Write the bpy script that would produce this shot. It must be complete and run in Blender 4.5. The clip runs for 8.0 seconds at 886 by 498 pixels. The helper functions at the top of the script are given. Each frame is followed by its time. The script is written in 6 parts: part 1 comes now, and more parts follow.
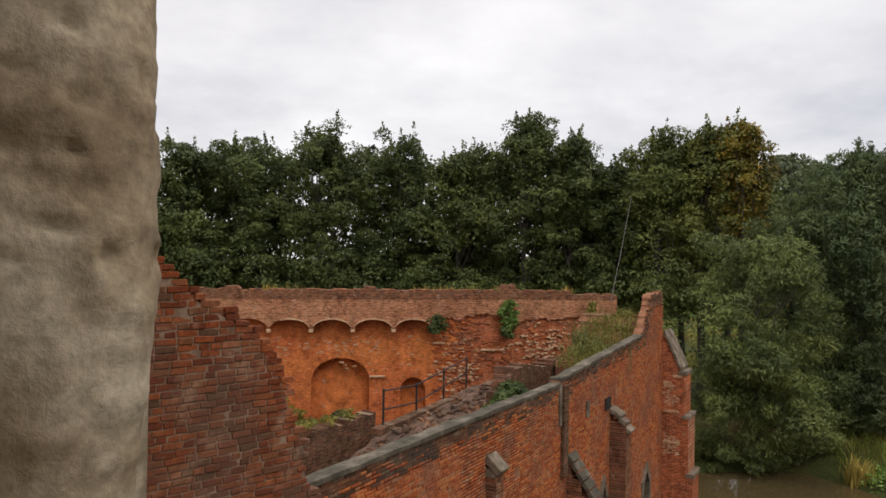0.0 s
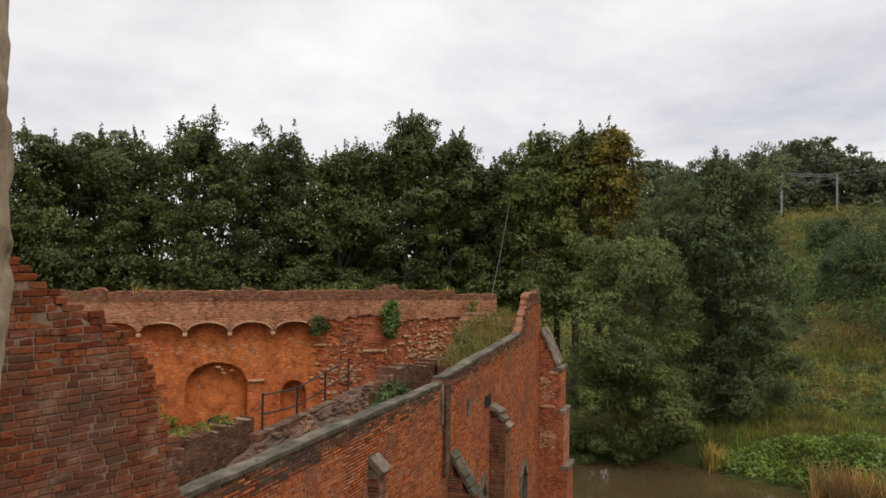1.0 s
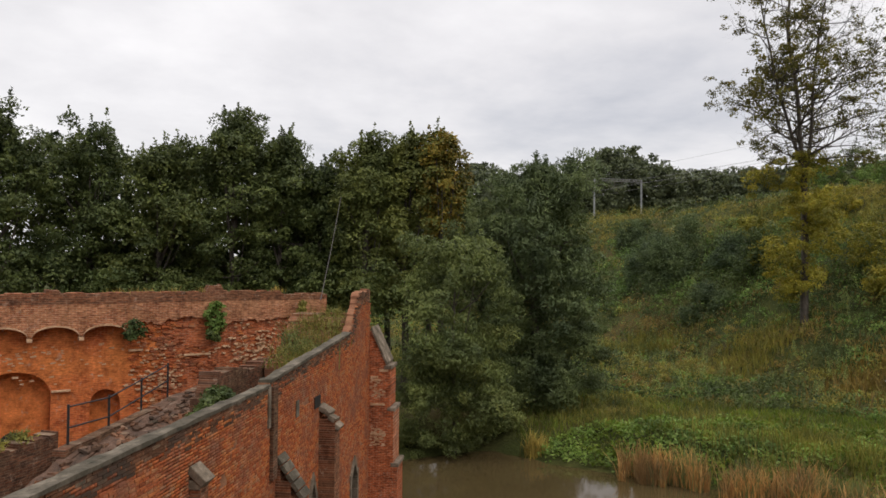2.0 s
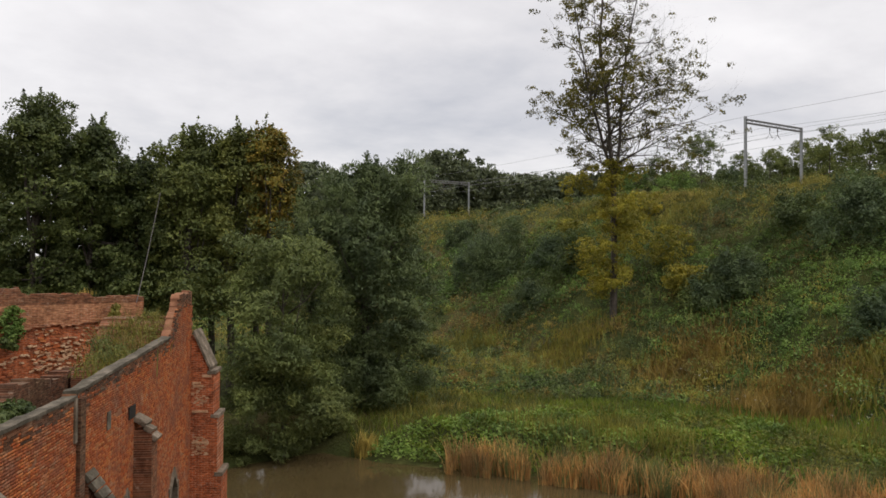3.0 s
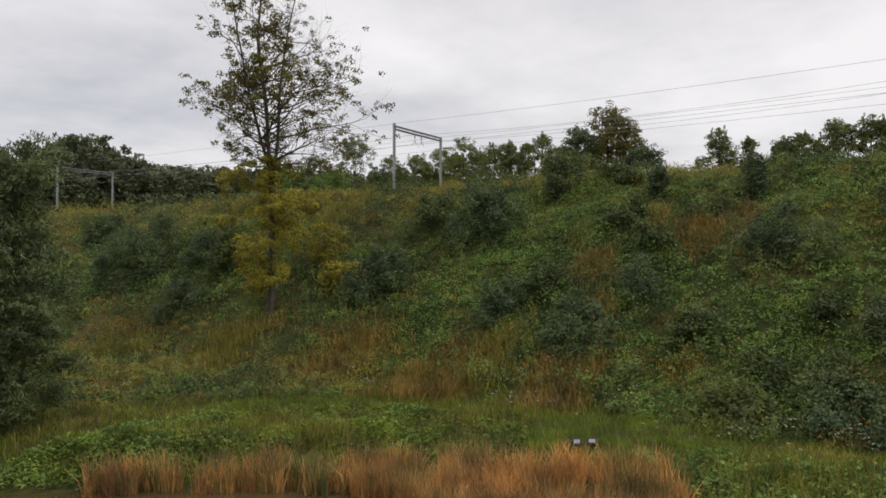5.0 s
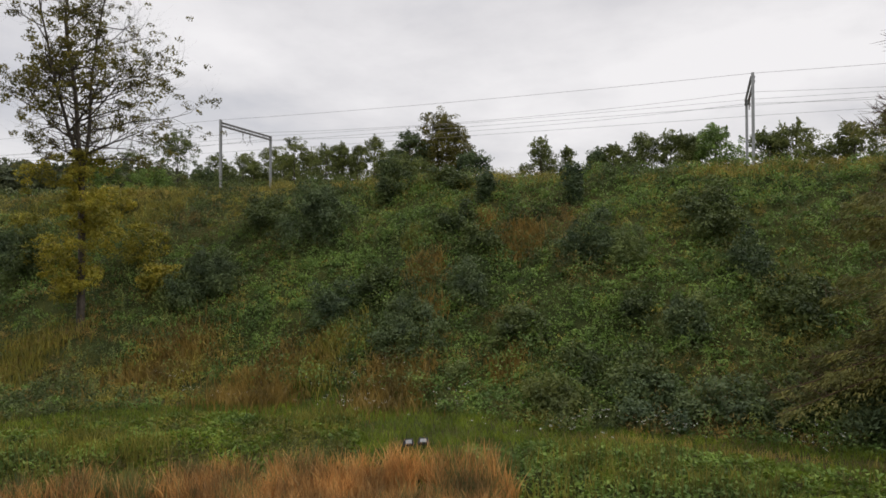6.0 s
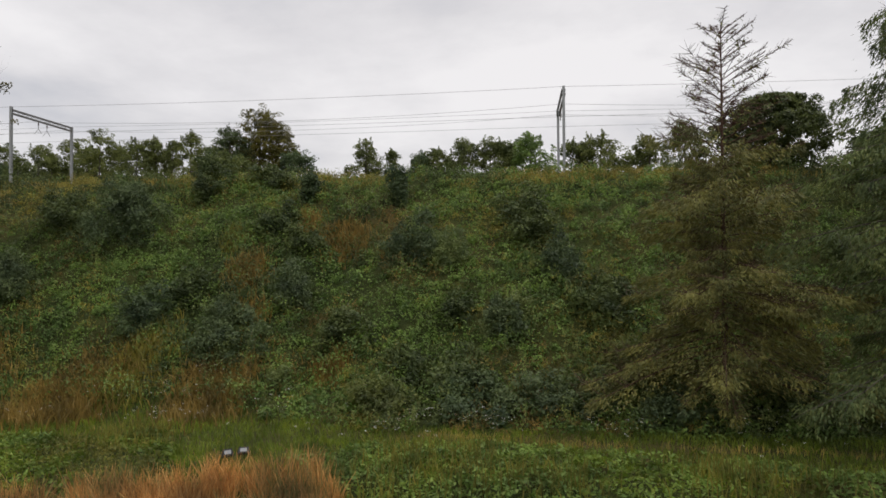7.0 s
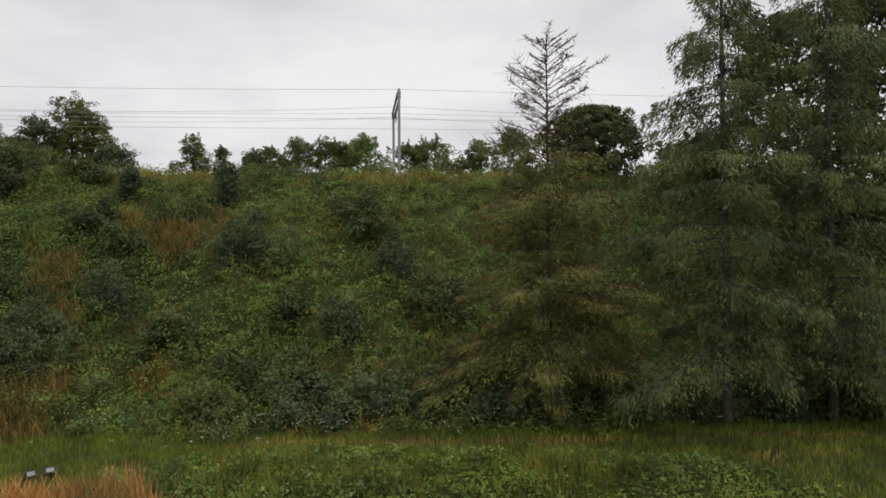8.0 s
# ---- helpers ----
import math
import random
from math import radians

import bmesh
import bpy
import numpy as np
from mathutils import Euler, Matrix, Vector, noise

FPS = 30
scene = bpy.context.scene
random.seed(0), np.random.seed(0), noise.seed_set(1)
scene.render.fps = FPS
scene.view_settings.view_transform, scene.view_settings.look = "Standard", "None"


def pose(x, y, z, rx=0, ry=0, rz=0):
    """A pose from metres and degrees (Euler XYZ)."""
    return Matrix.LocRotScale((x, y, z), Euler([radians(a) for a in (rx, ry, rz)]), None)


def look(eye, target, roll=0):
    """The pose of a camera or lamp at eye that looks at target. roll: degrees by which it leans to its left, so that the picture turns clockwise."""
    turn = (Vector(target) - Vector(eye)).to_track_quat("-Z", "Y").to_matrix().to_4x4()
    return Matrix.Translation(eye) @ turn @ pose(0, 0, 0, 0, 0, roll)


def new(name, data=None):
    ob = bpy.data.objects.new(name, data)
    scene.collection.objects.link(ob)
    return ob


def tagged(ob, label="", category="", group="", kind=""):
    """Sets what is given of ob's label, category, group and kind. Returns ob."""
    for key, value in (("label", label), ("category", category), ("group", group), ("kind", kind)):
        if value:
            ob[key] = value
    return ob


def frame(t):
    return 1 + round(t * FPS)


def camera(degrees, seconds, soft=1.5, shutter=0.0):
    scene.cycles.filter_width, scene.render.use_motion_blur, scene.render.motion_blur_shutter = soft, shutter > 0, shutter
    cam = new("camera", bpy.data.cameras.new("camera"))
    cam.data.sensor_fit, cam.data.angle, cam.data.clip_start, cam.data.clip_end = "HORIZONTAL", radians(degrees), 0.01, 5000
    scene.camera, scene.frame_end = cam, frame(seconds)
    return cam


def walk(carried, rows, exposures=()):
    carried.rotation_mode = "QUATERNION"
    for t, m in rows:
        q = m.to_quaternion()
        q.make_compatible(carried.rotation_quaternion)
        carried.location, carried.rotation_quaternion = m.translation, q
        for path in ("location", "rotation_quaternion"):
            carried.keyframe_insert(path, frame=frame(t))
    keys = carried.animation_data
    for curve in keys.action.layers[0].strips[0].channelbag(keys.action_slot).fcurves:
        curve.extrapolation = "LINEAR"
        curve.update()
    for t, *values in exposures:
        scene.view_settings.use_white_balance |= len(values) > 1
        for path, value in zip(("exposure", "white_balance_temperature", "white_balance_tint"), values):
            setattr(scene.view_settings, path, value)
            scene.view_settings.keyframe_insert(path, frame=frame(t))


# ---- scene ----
cam = camera(62.17, 8.0, soft=1.6)
EYE = Vector((0.0, 0.0, 8.0))
ROWS = [
    (0.0, -0.000, -0.000, 8.000, 0.00, 0.88, 0.80),
    (0.5, -0.004, 0.013, 8.001, -2.85, 0.96, 0.72),
    (1.0, -0.010, 0.029, 8.002, -9.17, 1.03, 0.72),
    (1.5, 0.005, 0.047, 7.997, -15.81, 1.05, 0.61),
    (3.0, 0.073, 0.056, 7.999, -35.37, 1.19, 0.39),
    (3.5, 0.102, 0.070, 7.998, -42.06, 1.15, 0.25),
    (4.0, 0.134, 0.108, 8.000, -48.62, 1.12, 0.20),
    (4.5, 0.167, 0.150, 8.004, -55.14, 1.05, 0.10),
    (6.0, 0.330, 0.275, 8.016, -74.66, 1.20, -0.14),
    (6.5, 0.402, 0.301, 8.018, -81.45, 1.24, -0.24),
    (7.0, 0.488, 0.311, 8.014, -88.26, 1.28, -0.35),
    (7.5, 0.570, 0.304, 8.004, -94.53, 1.28, -0.41),
    (8.0, 0.645, 0.296, 7.993, -101.05, 1.30, -0.49),
]

# The camera pans to the right while it is held further and further out of the tower window.
walk(cam, [(t, pose(x, y, z, 90 + pitch, 0, yaw) @ pose(0, 0, 0, 0, 0, roll)) for t, x, y, z, yaw, pitch, roll in ROWS],
     exposures=[(0.0, -0.04), (3.0, -0.1), (4.5, -0.16), (6.5, -0.23), (8.0, -0.26)])

# ---------------------------------------------------------------- light
world = bpy.data.worlds.new("world")
scene.world = world
world.use_nodes = True
wn, wl = world.node_tree.nodes, world.node_tree.links
wn.clear()


def wnode(kind, **values):
    n = wn.new(kind)
    for k, v in values.items():
        n.inputs[k].default_value = v
    return n


def wmath(op, a, b=None):
    n = wn.new("ShaderNodeMath")
    n.operation = op
    for i, v in enumerate((a, b)):
        if v is None:
            continue
        if isinstance(v, (int, float)):
            n.inputs[i].default_value = v
        else:
            wl.new(v, n.inputs[i])
    return n.outputs[0]


sky = wn.new("ShaderNodeTexSky")
sky.sky_type, sky.sun_disc = "NISHITA", False
sky.sun_elevation, sky.sun_rotation = radians(42), radians(200)
tc = wn.new("ShaderNodeTexCoord")
sep = wn.new("ShaderNodeSeparateXYZ")
wl.new(tc.outputs["Generated"], sep.inputs[0])
low = wmath("ADD", wmath("MAXIMUM", sep.outputs[2], 0.0), 0.16)
flat = wn.new("ShaderNodeCombineXYZ")
wl.new(wmath("DIVIDE", sep.outputs[0], low), flat.inputs[0])
wl.new(wmath("DIVIDE", sep.outputs[1], low), flat.inputs[1])
cloud = wnode("ShaderNodeTexNoise", Scale=0.62, Detail=7.0, Roughness=0.52, Distortion=0.35)
wl.new(flat.outputs[0], cloud.inputs["Vector"])
wisps = wnode("ShaderNodeTexNoise", Scale=1.7, Detail=6.0, Roughness=0.6)
wl.new(flat.outputs[0], wisps.inputs["Vector"])
both = wmath("ADD", wmath("MULTIPLY", cloud.outputs[0], 0.72), wmath("MULTIPLY", wisps.outputs[0], 0.28))
ramp = wn.new("ShaderNodeValToRGB")
ramp.color_ramp.elements[0].position, ramp.color_ramp.elements[0].color = 0.34, (0.56, 0.56, 0.60, 1)
ramp.color_ramp.elements[1].position, ramp.color_ramp.elements[1].color = 0.60, (0.97, 0.94, 0.94, 1)
mid = ramp.color_ramp.elements.new(0.48)
mid.color = (0.80, 0.775, 0.785, 1)
wl.new(both, ramp.inputs[0])
bg_sky, bg_cloud, add = wn.new("ShaderNodeBackground"), wn.new("ShaderNodeBackground"), wn.new("ShaderNodeAddShader")
wl.new(sky.outputs[0], bg_sky.inputs[0])
bg_sky.inputs[1].default_value = 0.012
wl.new(ramp.outputs[0], bg_cloud.inputs[0])
# a thick overcast: brighter overhead than near the horizon
high = wn.new("ShaderNodeMapRange")
high.interpolation_type = "SMOOTHSTEP"
high.inputs["From Min"].default_value, high.inputs["From Max"].default_value = 0.32, 0.85
high.inputs["To Min"].default_value, high.inputs["To Max"].default_value = 1.04, 2.1
wl.new(sep.outputs[2], high.inputs["Value"])
wl.new(high.outputs[0], bg_cloud.inputs[1])
wl.new(bg_sky.outputs[0], add.inputs[0])
wl.new(bg_cloud.outputs[0], add.inputs[1])
wl.new(add.outputs[0], wn.new("ShaderNodeOutputWorld").inputs[0])

sun = new("sun", bpy.data.lights.new("sun", "SUN"))
sun.data.energy, sun.data.angle, sun.data.color = 0.9, radians(25), (1.0, 0.95, 0.88)
sun.matrix_world = look((0, 0, 60), (0 - 25, 0 + 42, 0))

# ---------------------------------------------------------------- materials


def shader(name, rough=0.9, spec=0.3):
    m = bpy.data.materials.new(name)
    m.use_nodes = True
    nt = m.node_tree
    b = nt.nodes["Principled BSDF"]
    b.inputs["Roughness"].default_value = rough
    b.inputs["Specular IOR Level"].default_value = spec
    return m, nt.nodes, nt.links, b


def tint(n, l, fac, stops):
    r = n.new("ShaderNodeValToRGB")
    e = r.color_ramp.elements
    e[0].position, e[0].color = stops[0][0], (*stops[0][1], 1)
    e[1].position, e[1].color = stops[-1][0], (*stops[-1][1], 1)
    for p, c in stops[1:-1]:
        e.new(p).color = (*c, 1)
    l.new(fac, r.inputs[0])
    return r.outputs[0]


def noise_of(n, l, scale, detail=5.0, rough=0.6, coord="Object", distort=0.0):
    t = n.new("ShaderNodeTexCoord")
    x = n.new("ShaderNodeTexNoise")
    x.inputs["Scale"].default_value, x.inputs["Detail"].default_value = scale, detail
    x.inputs["Roughness"].default_value, x.inputs["Distortion"].default_value = rough, distort
    l.new(t.outputs[coord], x.inputs["Vector"])
    return x.outputs[0]


def mixed(n, l, a, b, fac, mode="MIX"):
    m = n.new("ShaderNodeMix")
    m.data_type, m.blend_type = "RGBA", mode
    for s, v in ((m.inputs[6], a), (m.inputs[7], b), (m.inputs[0], fac)):
        if isinstance(v, (int, float)):
            s.default_value = v
        elif isinstance(v, tuple):
            s.default_value = (*v, 1)
        else:
            l.new(v, s)
    return m.outputs[2]


def bumped(n, l, b, height, strength, distance):
    k = n.new("ShaderNodeBump")
    k.inputs["Strength"].default_value, k.inputs["Distance"].default_value = strength, distance
    l.new(height, k.inputs["Height"])
    l.new(k.outputs[0], b.inputs["Normal"])


def leaf_material(name, dark, middle, light, see=0.25):
    """Leaves: every one of its own tint, with light coming through."""
    dark, middle, light = ((r * k, g * k * 1.02, u * k * 0.78) for (r, g, u), k in ((dark, 2.6), (middle, 1.8), (light, 1.2)))
    m, n, l, b = shader(name, 0.58, 0.25)
    geo = n.new("ShaderNodeNewGeometry")
    info = n.new("ShaderNodeObjectInfo")
    c = tint(n, l, geo.outputs["Random Per Island"], ((0.0, dark), (0.55, middle), (1.0, light)))
    patch = noise_of(n, l, 0.55, 3.0)
    c = mixed(n, l, c, tint(n, l, patch, ((0.38, (0.48, 0.52, 0.52)), (0.62, (1.45, 1.38, 1.12)))), 0.85, "MULTIPLY")
    c = mixed(n, l, c, tint(n, l, info.outputs["Random"], ((0.0, (0.75, 0.8, 0.78)), (1.0, (1.2, 1.12, 1.0)))), 0.7, "MULTIPLY")
    l.new(c, b.inputs["Base Color"])
    t = n.new("ShaderNodeBsdfTranslucent")
    l.new(c, t.inputs[0])
    x = n.new("ShaderNodeMixShader")
    x.inputs[0].default_value = see
    l.new(b.outputs[0], x.inputs[1])
    l.new(t.outputs[0], x.inputs[2])
    l.new(x.outputs[0], n["Material Output"].inputs[0])
    return m


def rough_material(name, stops, scale, grain, rough=0.9, bump=0.4, depth=0.02, spec=0.2):
    m, n, l, b = shader(name, rough, spec)
    big, small = noise_of(n, l, scale, 6.0, 0.6), noise_of(n, l, grain, 5.0, 0.65)
    c = tint(n, l, big, stops)
    c = mixed(n, l, c, tint(n, l, small, ((0.3, (0.6, 0.6, 0.6)), (0.7, (1.3, 1.3, 1.3)))), 0.7, "MULTIPLY")
    l.new(c, b.inputs["Base Color"])
    bumped(n, l, b, small, bump, depth)
    return m


def brick_piece_material(name, stops, dirt=(0.11, 0.07, 0.05)):
    """Fired clay: one tint a piece, with soot and lime on it."""
    m, n, l, b = shader(name, 0.92, 0.15)
    info, geo = n.new("ShaderNodeObjectInfo"), n.new("ShaderNodeNewGeometry")
    s = n.new("ShaderNodeMath")
    s.operation = "ADD"
    l.new(info.outputs["Random"], s.inputs[0])
    l.new(geo.outputs["Random Per Island"], s.inputs[1])
    f = n.new("ShaderNodeMath")
    f.operation = "FRACT"
    l.new(s.outputs[0], f.inputs[0])
    c = tint(n, l, f.outputs[0], tuple((p, (r * 1.12, g, u * 0.8)) for p, (r, g, u) in stops))
    t = n.new("ShaderNodeNewGeometry")
    grain = n.new("ShaderNodeTexNoise")
    grain.inputs["Scale"].default_value, grain.inputs["Detail"].default_value = 38.0, 6.0
    l.new(t.outputs["Position"], grain.inputs["Vector"])
    patch = n.new("ShaderNodeTexNoise")
    patch.inputs["Scale"].default_value, patch.inputs["Detail"].default_value = 1.3, 5.0
    l.new(t.outputs["Position"], patch.inputs["Vector"])
    c = mixed(n, l, c, tint(n, l, grain.outputs[0], ((0.3, (0.55, 0.5, 0.5)), (0.7, (1.25, 1.2, 1.15)))), 0.8, "MULTIPLY")
    c = mixed(n, l, c, dirt, tint(n, l, patch.outputs[0], ((0.42, (0, 0, 0)), (0.72, (0.85, 0.85, 0.85)))))
    l.new(c, b.inputs["Base Color"])
    lime = n.new("ShaderNodeTexNoise")
    lime.inputs["Scale"].default_value, lime.inputs["Detail"].default_value = 3.4, 7.0
    lime.inputs["Roughness"].default_value = 0.7
    l.new(t.outputs["Position"], lime.inputs["Vector"])
    c = mixed(n, l, c, (0.44, 0.27, 0.17), tint(n, l, lime.outputs[0], ((0.54, (0, 0, 0)), (0.72, (0.6, 0.6, 0.6)))))
    l.new(c, b.inputs["Base Color"])
    bumped(n, l, b, grain.outputs[0], 0.7, 0.006)
    return m


def coursed_material(name, clay, dark, mortar, plaster, amount, course=0.058, specks=0.7):
    """Far brickwork: courses too fine to build, weathered and partly plastered. Reads the wall's own x and z."""
    m, n, l, b = shader(name, 0.95, 0.1)
    t = n.new("ShaderNodeTexCoord")
    sp, cb = n.new("ShaderNodeSeparateXYZ"), n.new("ShaderNodeCombineXYZ")
    l.new(t.outputs["Object"], sp.inputs[0])
    l.new(sp.outputs[0], cb.inputs[0])
    l.new(sp.outputs[2], cb.inputs[1])
    k = n.new("ShaderNodeTexBrick")
    k.inputs["Scale"].default_value = 1.0
    k.inputs["Brick Width"].default_value, k.inputs["Row Height"].default_value = 0.19, course
    k.inputs["Mortar Size"].default_value, k.inputs["Mortar Smooth"].default_value = 0.007, 0.4
    k.inputs["Color1"].default_value, k.inputs["Color2"].default_value = (*clay, 1), (*dark, 1)
    k.inputs["Mortar"].default_value = (*mortar, 1)
    l.new(cb.outputs[0], k.inputs["Vector"])
    big, mid, fine = noise_of(n, l, 0.55, 7.0, 0.65), noise_of(n, l, 2.6, 7.0, 0.7), noise_of(n, l, 14.0, 5.0)
    c = mixed(n, l, k.outputs[0], plaster, tint(n, l, big, ((0.5 - amount, (0, 0, 0)), (0.7 - amount * 0.6, (0.9, 0.9, 0.9)))))
    c = mixed(n, l, c, tint(n, l, mid, ((0.30, (0.32, 0.30, 0.30)), (0.48, (1, 1, 1)), (0.66, (1.4, 1.45, 1.5)))), 0.85, "MULTIPLY")
    along = n.new("ShaderNodeCombineXYZ")
    for i_, (src, k_) in enumerate(((0, 6.0), (2, 19.0))):
        mul = n.new("ShaderNodeMath")
        mul.operation = "MULTIPLY"
        mul.inputs[1].default_value = k_
        l.new(sp.outputs[src], mul.inputs[0])
        l.new(mul.outputs[0], along.inputs[i_])
    speck = n.new("ShaderNodeTexNoise")
    speck.inputs["Scale"].default_value, speck.inputs["Detail"].default_value = 1.0, 3.0
    l.new(along.outputs[0], speck.inputs["Vector"])
    c = mixed(n, l, c, tint(n, l, speck.outputs[0], ((0.34, (0.42, 0.38, 0.38)), (0.5, (1, 1, 1)), (0.68, (1.55, 1.6, 1.6)))), specks, "MULTIPLY")
    pale = noise_of(n, l, 3.7, 8.0, 0.75, distort=0.6)
    c = mixed(n, l, c, (0.44, 0.33, 0.25), tint(n, l, pale, ((0.58, (0, 0, 0)), (0.68, (0.7, 0.7, 0.7)))))
    c = mixed(n, l, c, tint(n, l, fine, ((0.3, (0.65, 0.62, 0.6)), (0.7, (1.25, 1.25, 1.25)))), 0.6, "MULTIPLY")
    l.new(c, b.inputs["Base Color"])
    h = n.new("ShaderNodeMath")
    h.operation = "MULTIPLY_ADD"
    h.inputs[1].default_value = -0.4
    l.new(k.outputs["Fac"], h.inputs[0])
    l.new(mid, h.inputs[2])
    bumped(n, l, b, h.outputs[0], 0.9, 0.05)
    return m


M = {}
M["leaf_row"] = leaf_material("oak_leaf", (0.026, 0.035, 0.016), (0.047, 0.060, 0.025), (0.086, 0.100, 0.042))
M["leaf_oak"] = leaf_material("oak_leaf_turning", (0.046, 0.054, 0.022), (0.080, 0.090, 0.034), (0.135, 0.142, 0.054))
M["leaf_gold"] = leaf_material("turning_leaf", (0.038, 0.046, 0.013), (0.114, 0.087, 0.019), (0.217, 0.137, 0.031))
M["leaf_willow"] = leaf_material("willow_leaf", (0.045, 0.056, 0.023), (0.086, 0.100, 0.043), (0.141, 0.156, 0.072))
M["leaf_willow_dark"] = leaf_material("dark_willow_leaf", (0.032, 0.043, 0.024), (0.057, 0.074, 0.041), (0.097, 0.117, 0.066))
M["leaf_ash"] = leaf_material("ash_leaf", (0.034, 0.036, 0.011), (0.069, 0.064, 0.018), (0.129, 0.102, 0.026), 0.35)
M["leaf_yellow"] = leaf_material("yellowing_leaf", (0.081, 0.078, 0.015), (0.162, 0.145, 0.027), (0.272, 0.212, 0.041), 0.35)
M["leaf_bush"] = leaf_material("bush_leaf", (0.026, 0.038, 0.017), (0.046, 0.062, 0.026), (0.078, 0.098, 0.04))
M["leaf_blue"] = leaf_material("sallow_leaf", (0.028, 0.042, 0.026), (0.048, 0.068, 0.04), (0.08, 0.104, 0.06))
M["leaf_bright"] = leaf_material("bramble_leaf", (0.046, 0.076, 0.023), (0.085, 0.132, 0.041), (0.155, 0.205, 0.072))
M["leaf_olive"] = leaf_material("olive_leaf", (0.060, 0.062, 0.019), (0.122, 0.113, 0.034), (0.201, 0.172, 0.051))
M["leaf_rust"] = leaf_material("dock_stalk", (0.069, 0.048, 0.019), (0.139, 0.093, 0.036), (0.220, 0.151, 0.059))
M["grass"] = leaf_material("grass_blade", (0.041, 0.063, 0.009), (0.076, 0.104, 0.017), (0.133, 0.158, 0.032), 0.3)
M["grass_dry"] = leaf_material("dry_grass_blade", (0.11, 0.085, 0.03), (0.19, 0.145, 0.055), (0.28, 0.21, 0.09), 0.2)
M["reed_dry"] = leaf_material("dry_reed", (0.122, 0.066, 0.037), (0.280, 0.152, 0.080), (0.523, 0.331, 0.201), 0.2)
M["reed_green"] = leaf_material("green_reed", (0.040, 0.050, 0.028), (0.075, 0.088, 0.048), (0.14, 0.145, 0.08), 0.2)
M["leaf_larch"] = leaf_material("larch_needle", (0.061, 0.064, 0.030), (0.106, 0.102, 0.042), (0.175, 0.154, 0.061), 0.2)
M["leaf_spruce"] = leaf_material("spruce_needle", (0.029, 0.044, 0.023), (0.056, 0.076, 0.039), (0.112, 0.131, 0.062), 0.15)
M["leaf_crest"] = leaf_material("crest_leaf", (0.040, 0.050, 0.022), (0.074, 0.088, 0.036), (0.126, 0.140, 0.058), 0.35)
M["leaf_herb"] = leaf_material("willowherb_leaf", (0.060, 0.078, 0.036), (0.106, 0.132, 0.060), (0.170, 0.196, 0.098))
# distance haze put into the leaf colour: lighter and slightly bluish
M["leaf_far_haze"] = leaf_material("hazed_far_leaf", (0.036, 0.044, 0.034), (0.054, 0.064, 0.046), (0.074, 0.084, 0.056))
M["bark"] = rough_material("bark", ((0.3, (0.05, 0.042, 0.034)), (0.7, (0.13, 0.11, 0.09))), 3.0, 22.0, 0.95, 0.8, 0.03)
M["bark_red"] = rough_material("red_bark", ((0.3, (0.06, 0.036, 0.026)), (0.7, (0.13, 0.075, 0.052))), 3.0, 22.0, 0.95, 0.8, 0.03)
M["stone"] = rough_material("weathered_limestone", ((0.32, (0.17, 0.115, 0.066)), (0.47, (0.35, 0.27, 0.172)), (0.62, (0.53, 0.445, 0.32))), 7.0, 90.0, 0.9, 0.5, 0.004)
M["coping"] = rough_material("coping_stone", ((0.3, (0.042, 0.038, 0.026)), (0.52, (0.105, 0.088, 0.064)), (0.72, (0.22, 0.185, 0.14))), 2.2, 16.0, 0.95, 0.6, 0.02)
M["cap"] = rough_material("cap_stone", ((0.3, (0.085, 0.068, 0.045)), (0.55, (0.19, 0.15, 0.11)), (0.72, (0.34, 0.27, 0.20))), 3.0, 20.0, 0.95, 0.6, 0.02)
M["mortar"] = rough_material("lime_mortar", ((0.3, (0.15, 0.09, 0.058)), (0.7, (0.33, 0.225, 0.155))), 4.0, 40.0, 0.98, 0.6, 0.01)
M["mortar_red"] = rough_material("red_mortar", ((0.3, (0.19, 0.080, 0.044)), (0.7, (0.33, 0.165, 0.09))), 2.0, 30.0, 0.98, 0.6, 0.01)
M["rubble"] = rough_material("rubble_fill", ((0.3, (0.055, 0.040, 0.030)), (0.55, (0.13, 0.075, 0.05)), (0.75, (0.22, 0.16, 0.12))), 3.0, 18.0, 0.98, 0.9, 0.05)
M["pale"] = rough_material("pale_rubble", ((0.3, (0.36, 0.18, 0.09)), (0.7, (0.62, 0.42, 0.26))), 5.0, 24.0, 0.95, 0.6, 0.02)
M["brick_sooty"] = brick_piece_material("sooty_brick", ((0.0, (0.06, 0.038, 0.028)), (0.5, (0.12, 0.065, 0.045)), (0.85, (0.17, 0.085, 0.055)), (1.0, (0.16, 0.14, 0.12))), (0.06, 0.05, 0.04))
M["dark_wall"] = coursed_material("sooty_brickwork", (0.17, 0.070, 0.038), (0.085, 0.046, 0.030), (0.17, 0.115, 0.078), (0.115, 0.072, 0.042), 0.05)
M["brick"] = brick_piece_material("red_brick", ((0.0, (0.12, 0.038, 0.020)), (0.35, (0.20, 0.058, 0.027)), (0.7, (0.26, 0.088, 0.038)), (0.9, (0.18, 0.08, 0.045)), (1.0, (0.10, 0.06, 0.04))))
M["brick_orange"] = brick_piece_material("orange_brick", ((0.0, (0.22, 0.068, 0.032)), (0.45, (0.38, 0.115, 0.048)), (0.8, (0.45, 0.18, 0.075)), (1.0, (0.30, 0.17, 0.11))), (0.20, 0.085, 0.052))
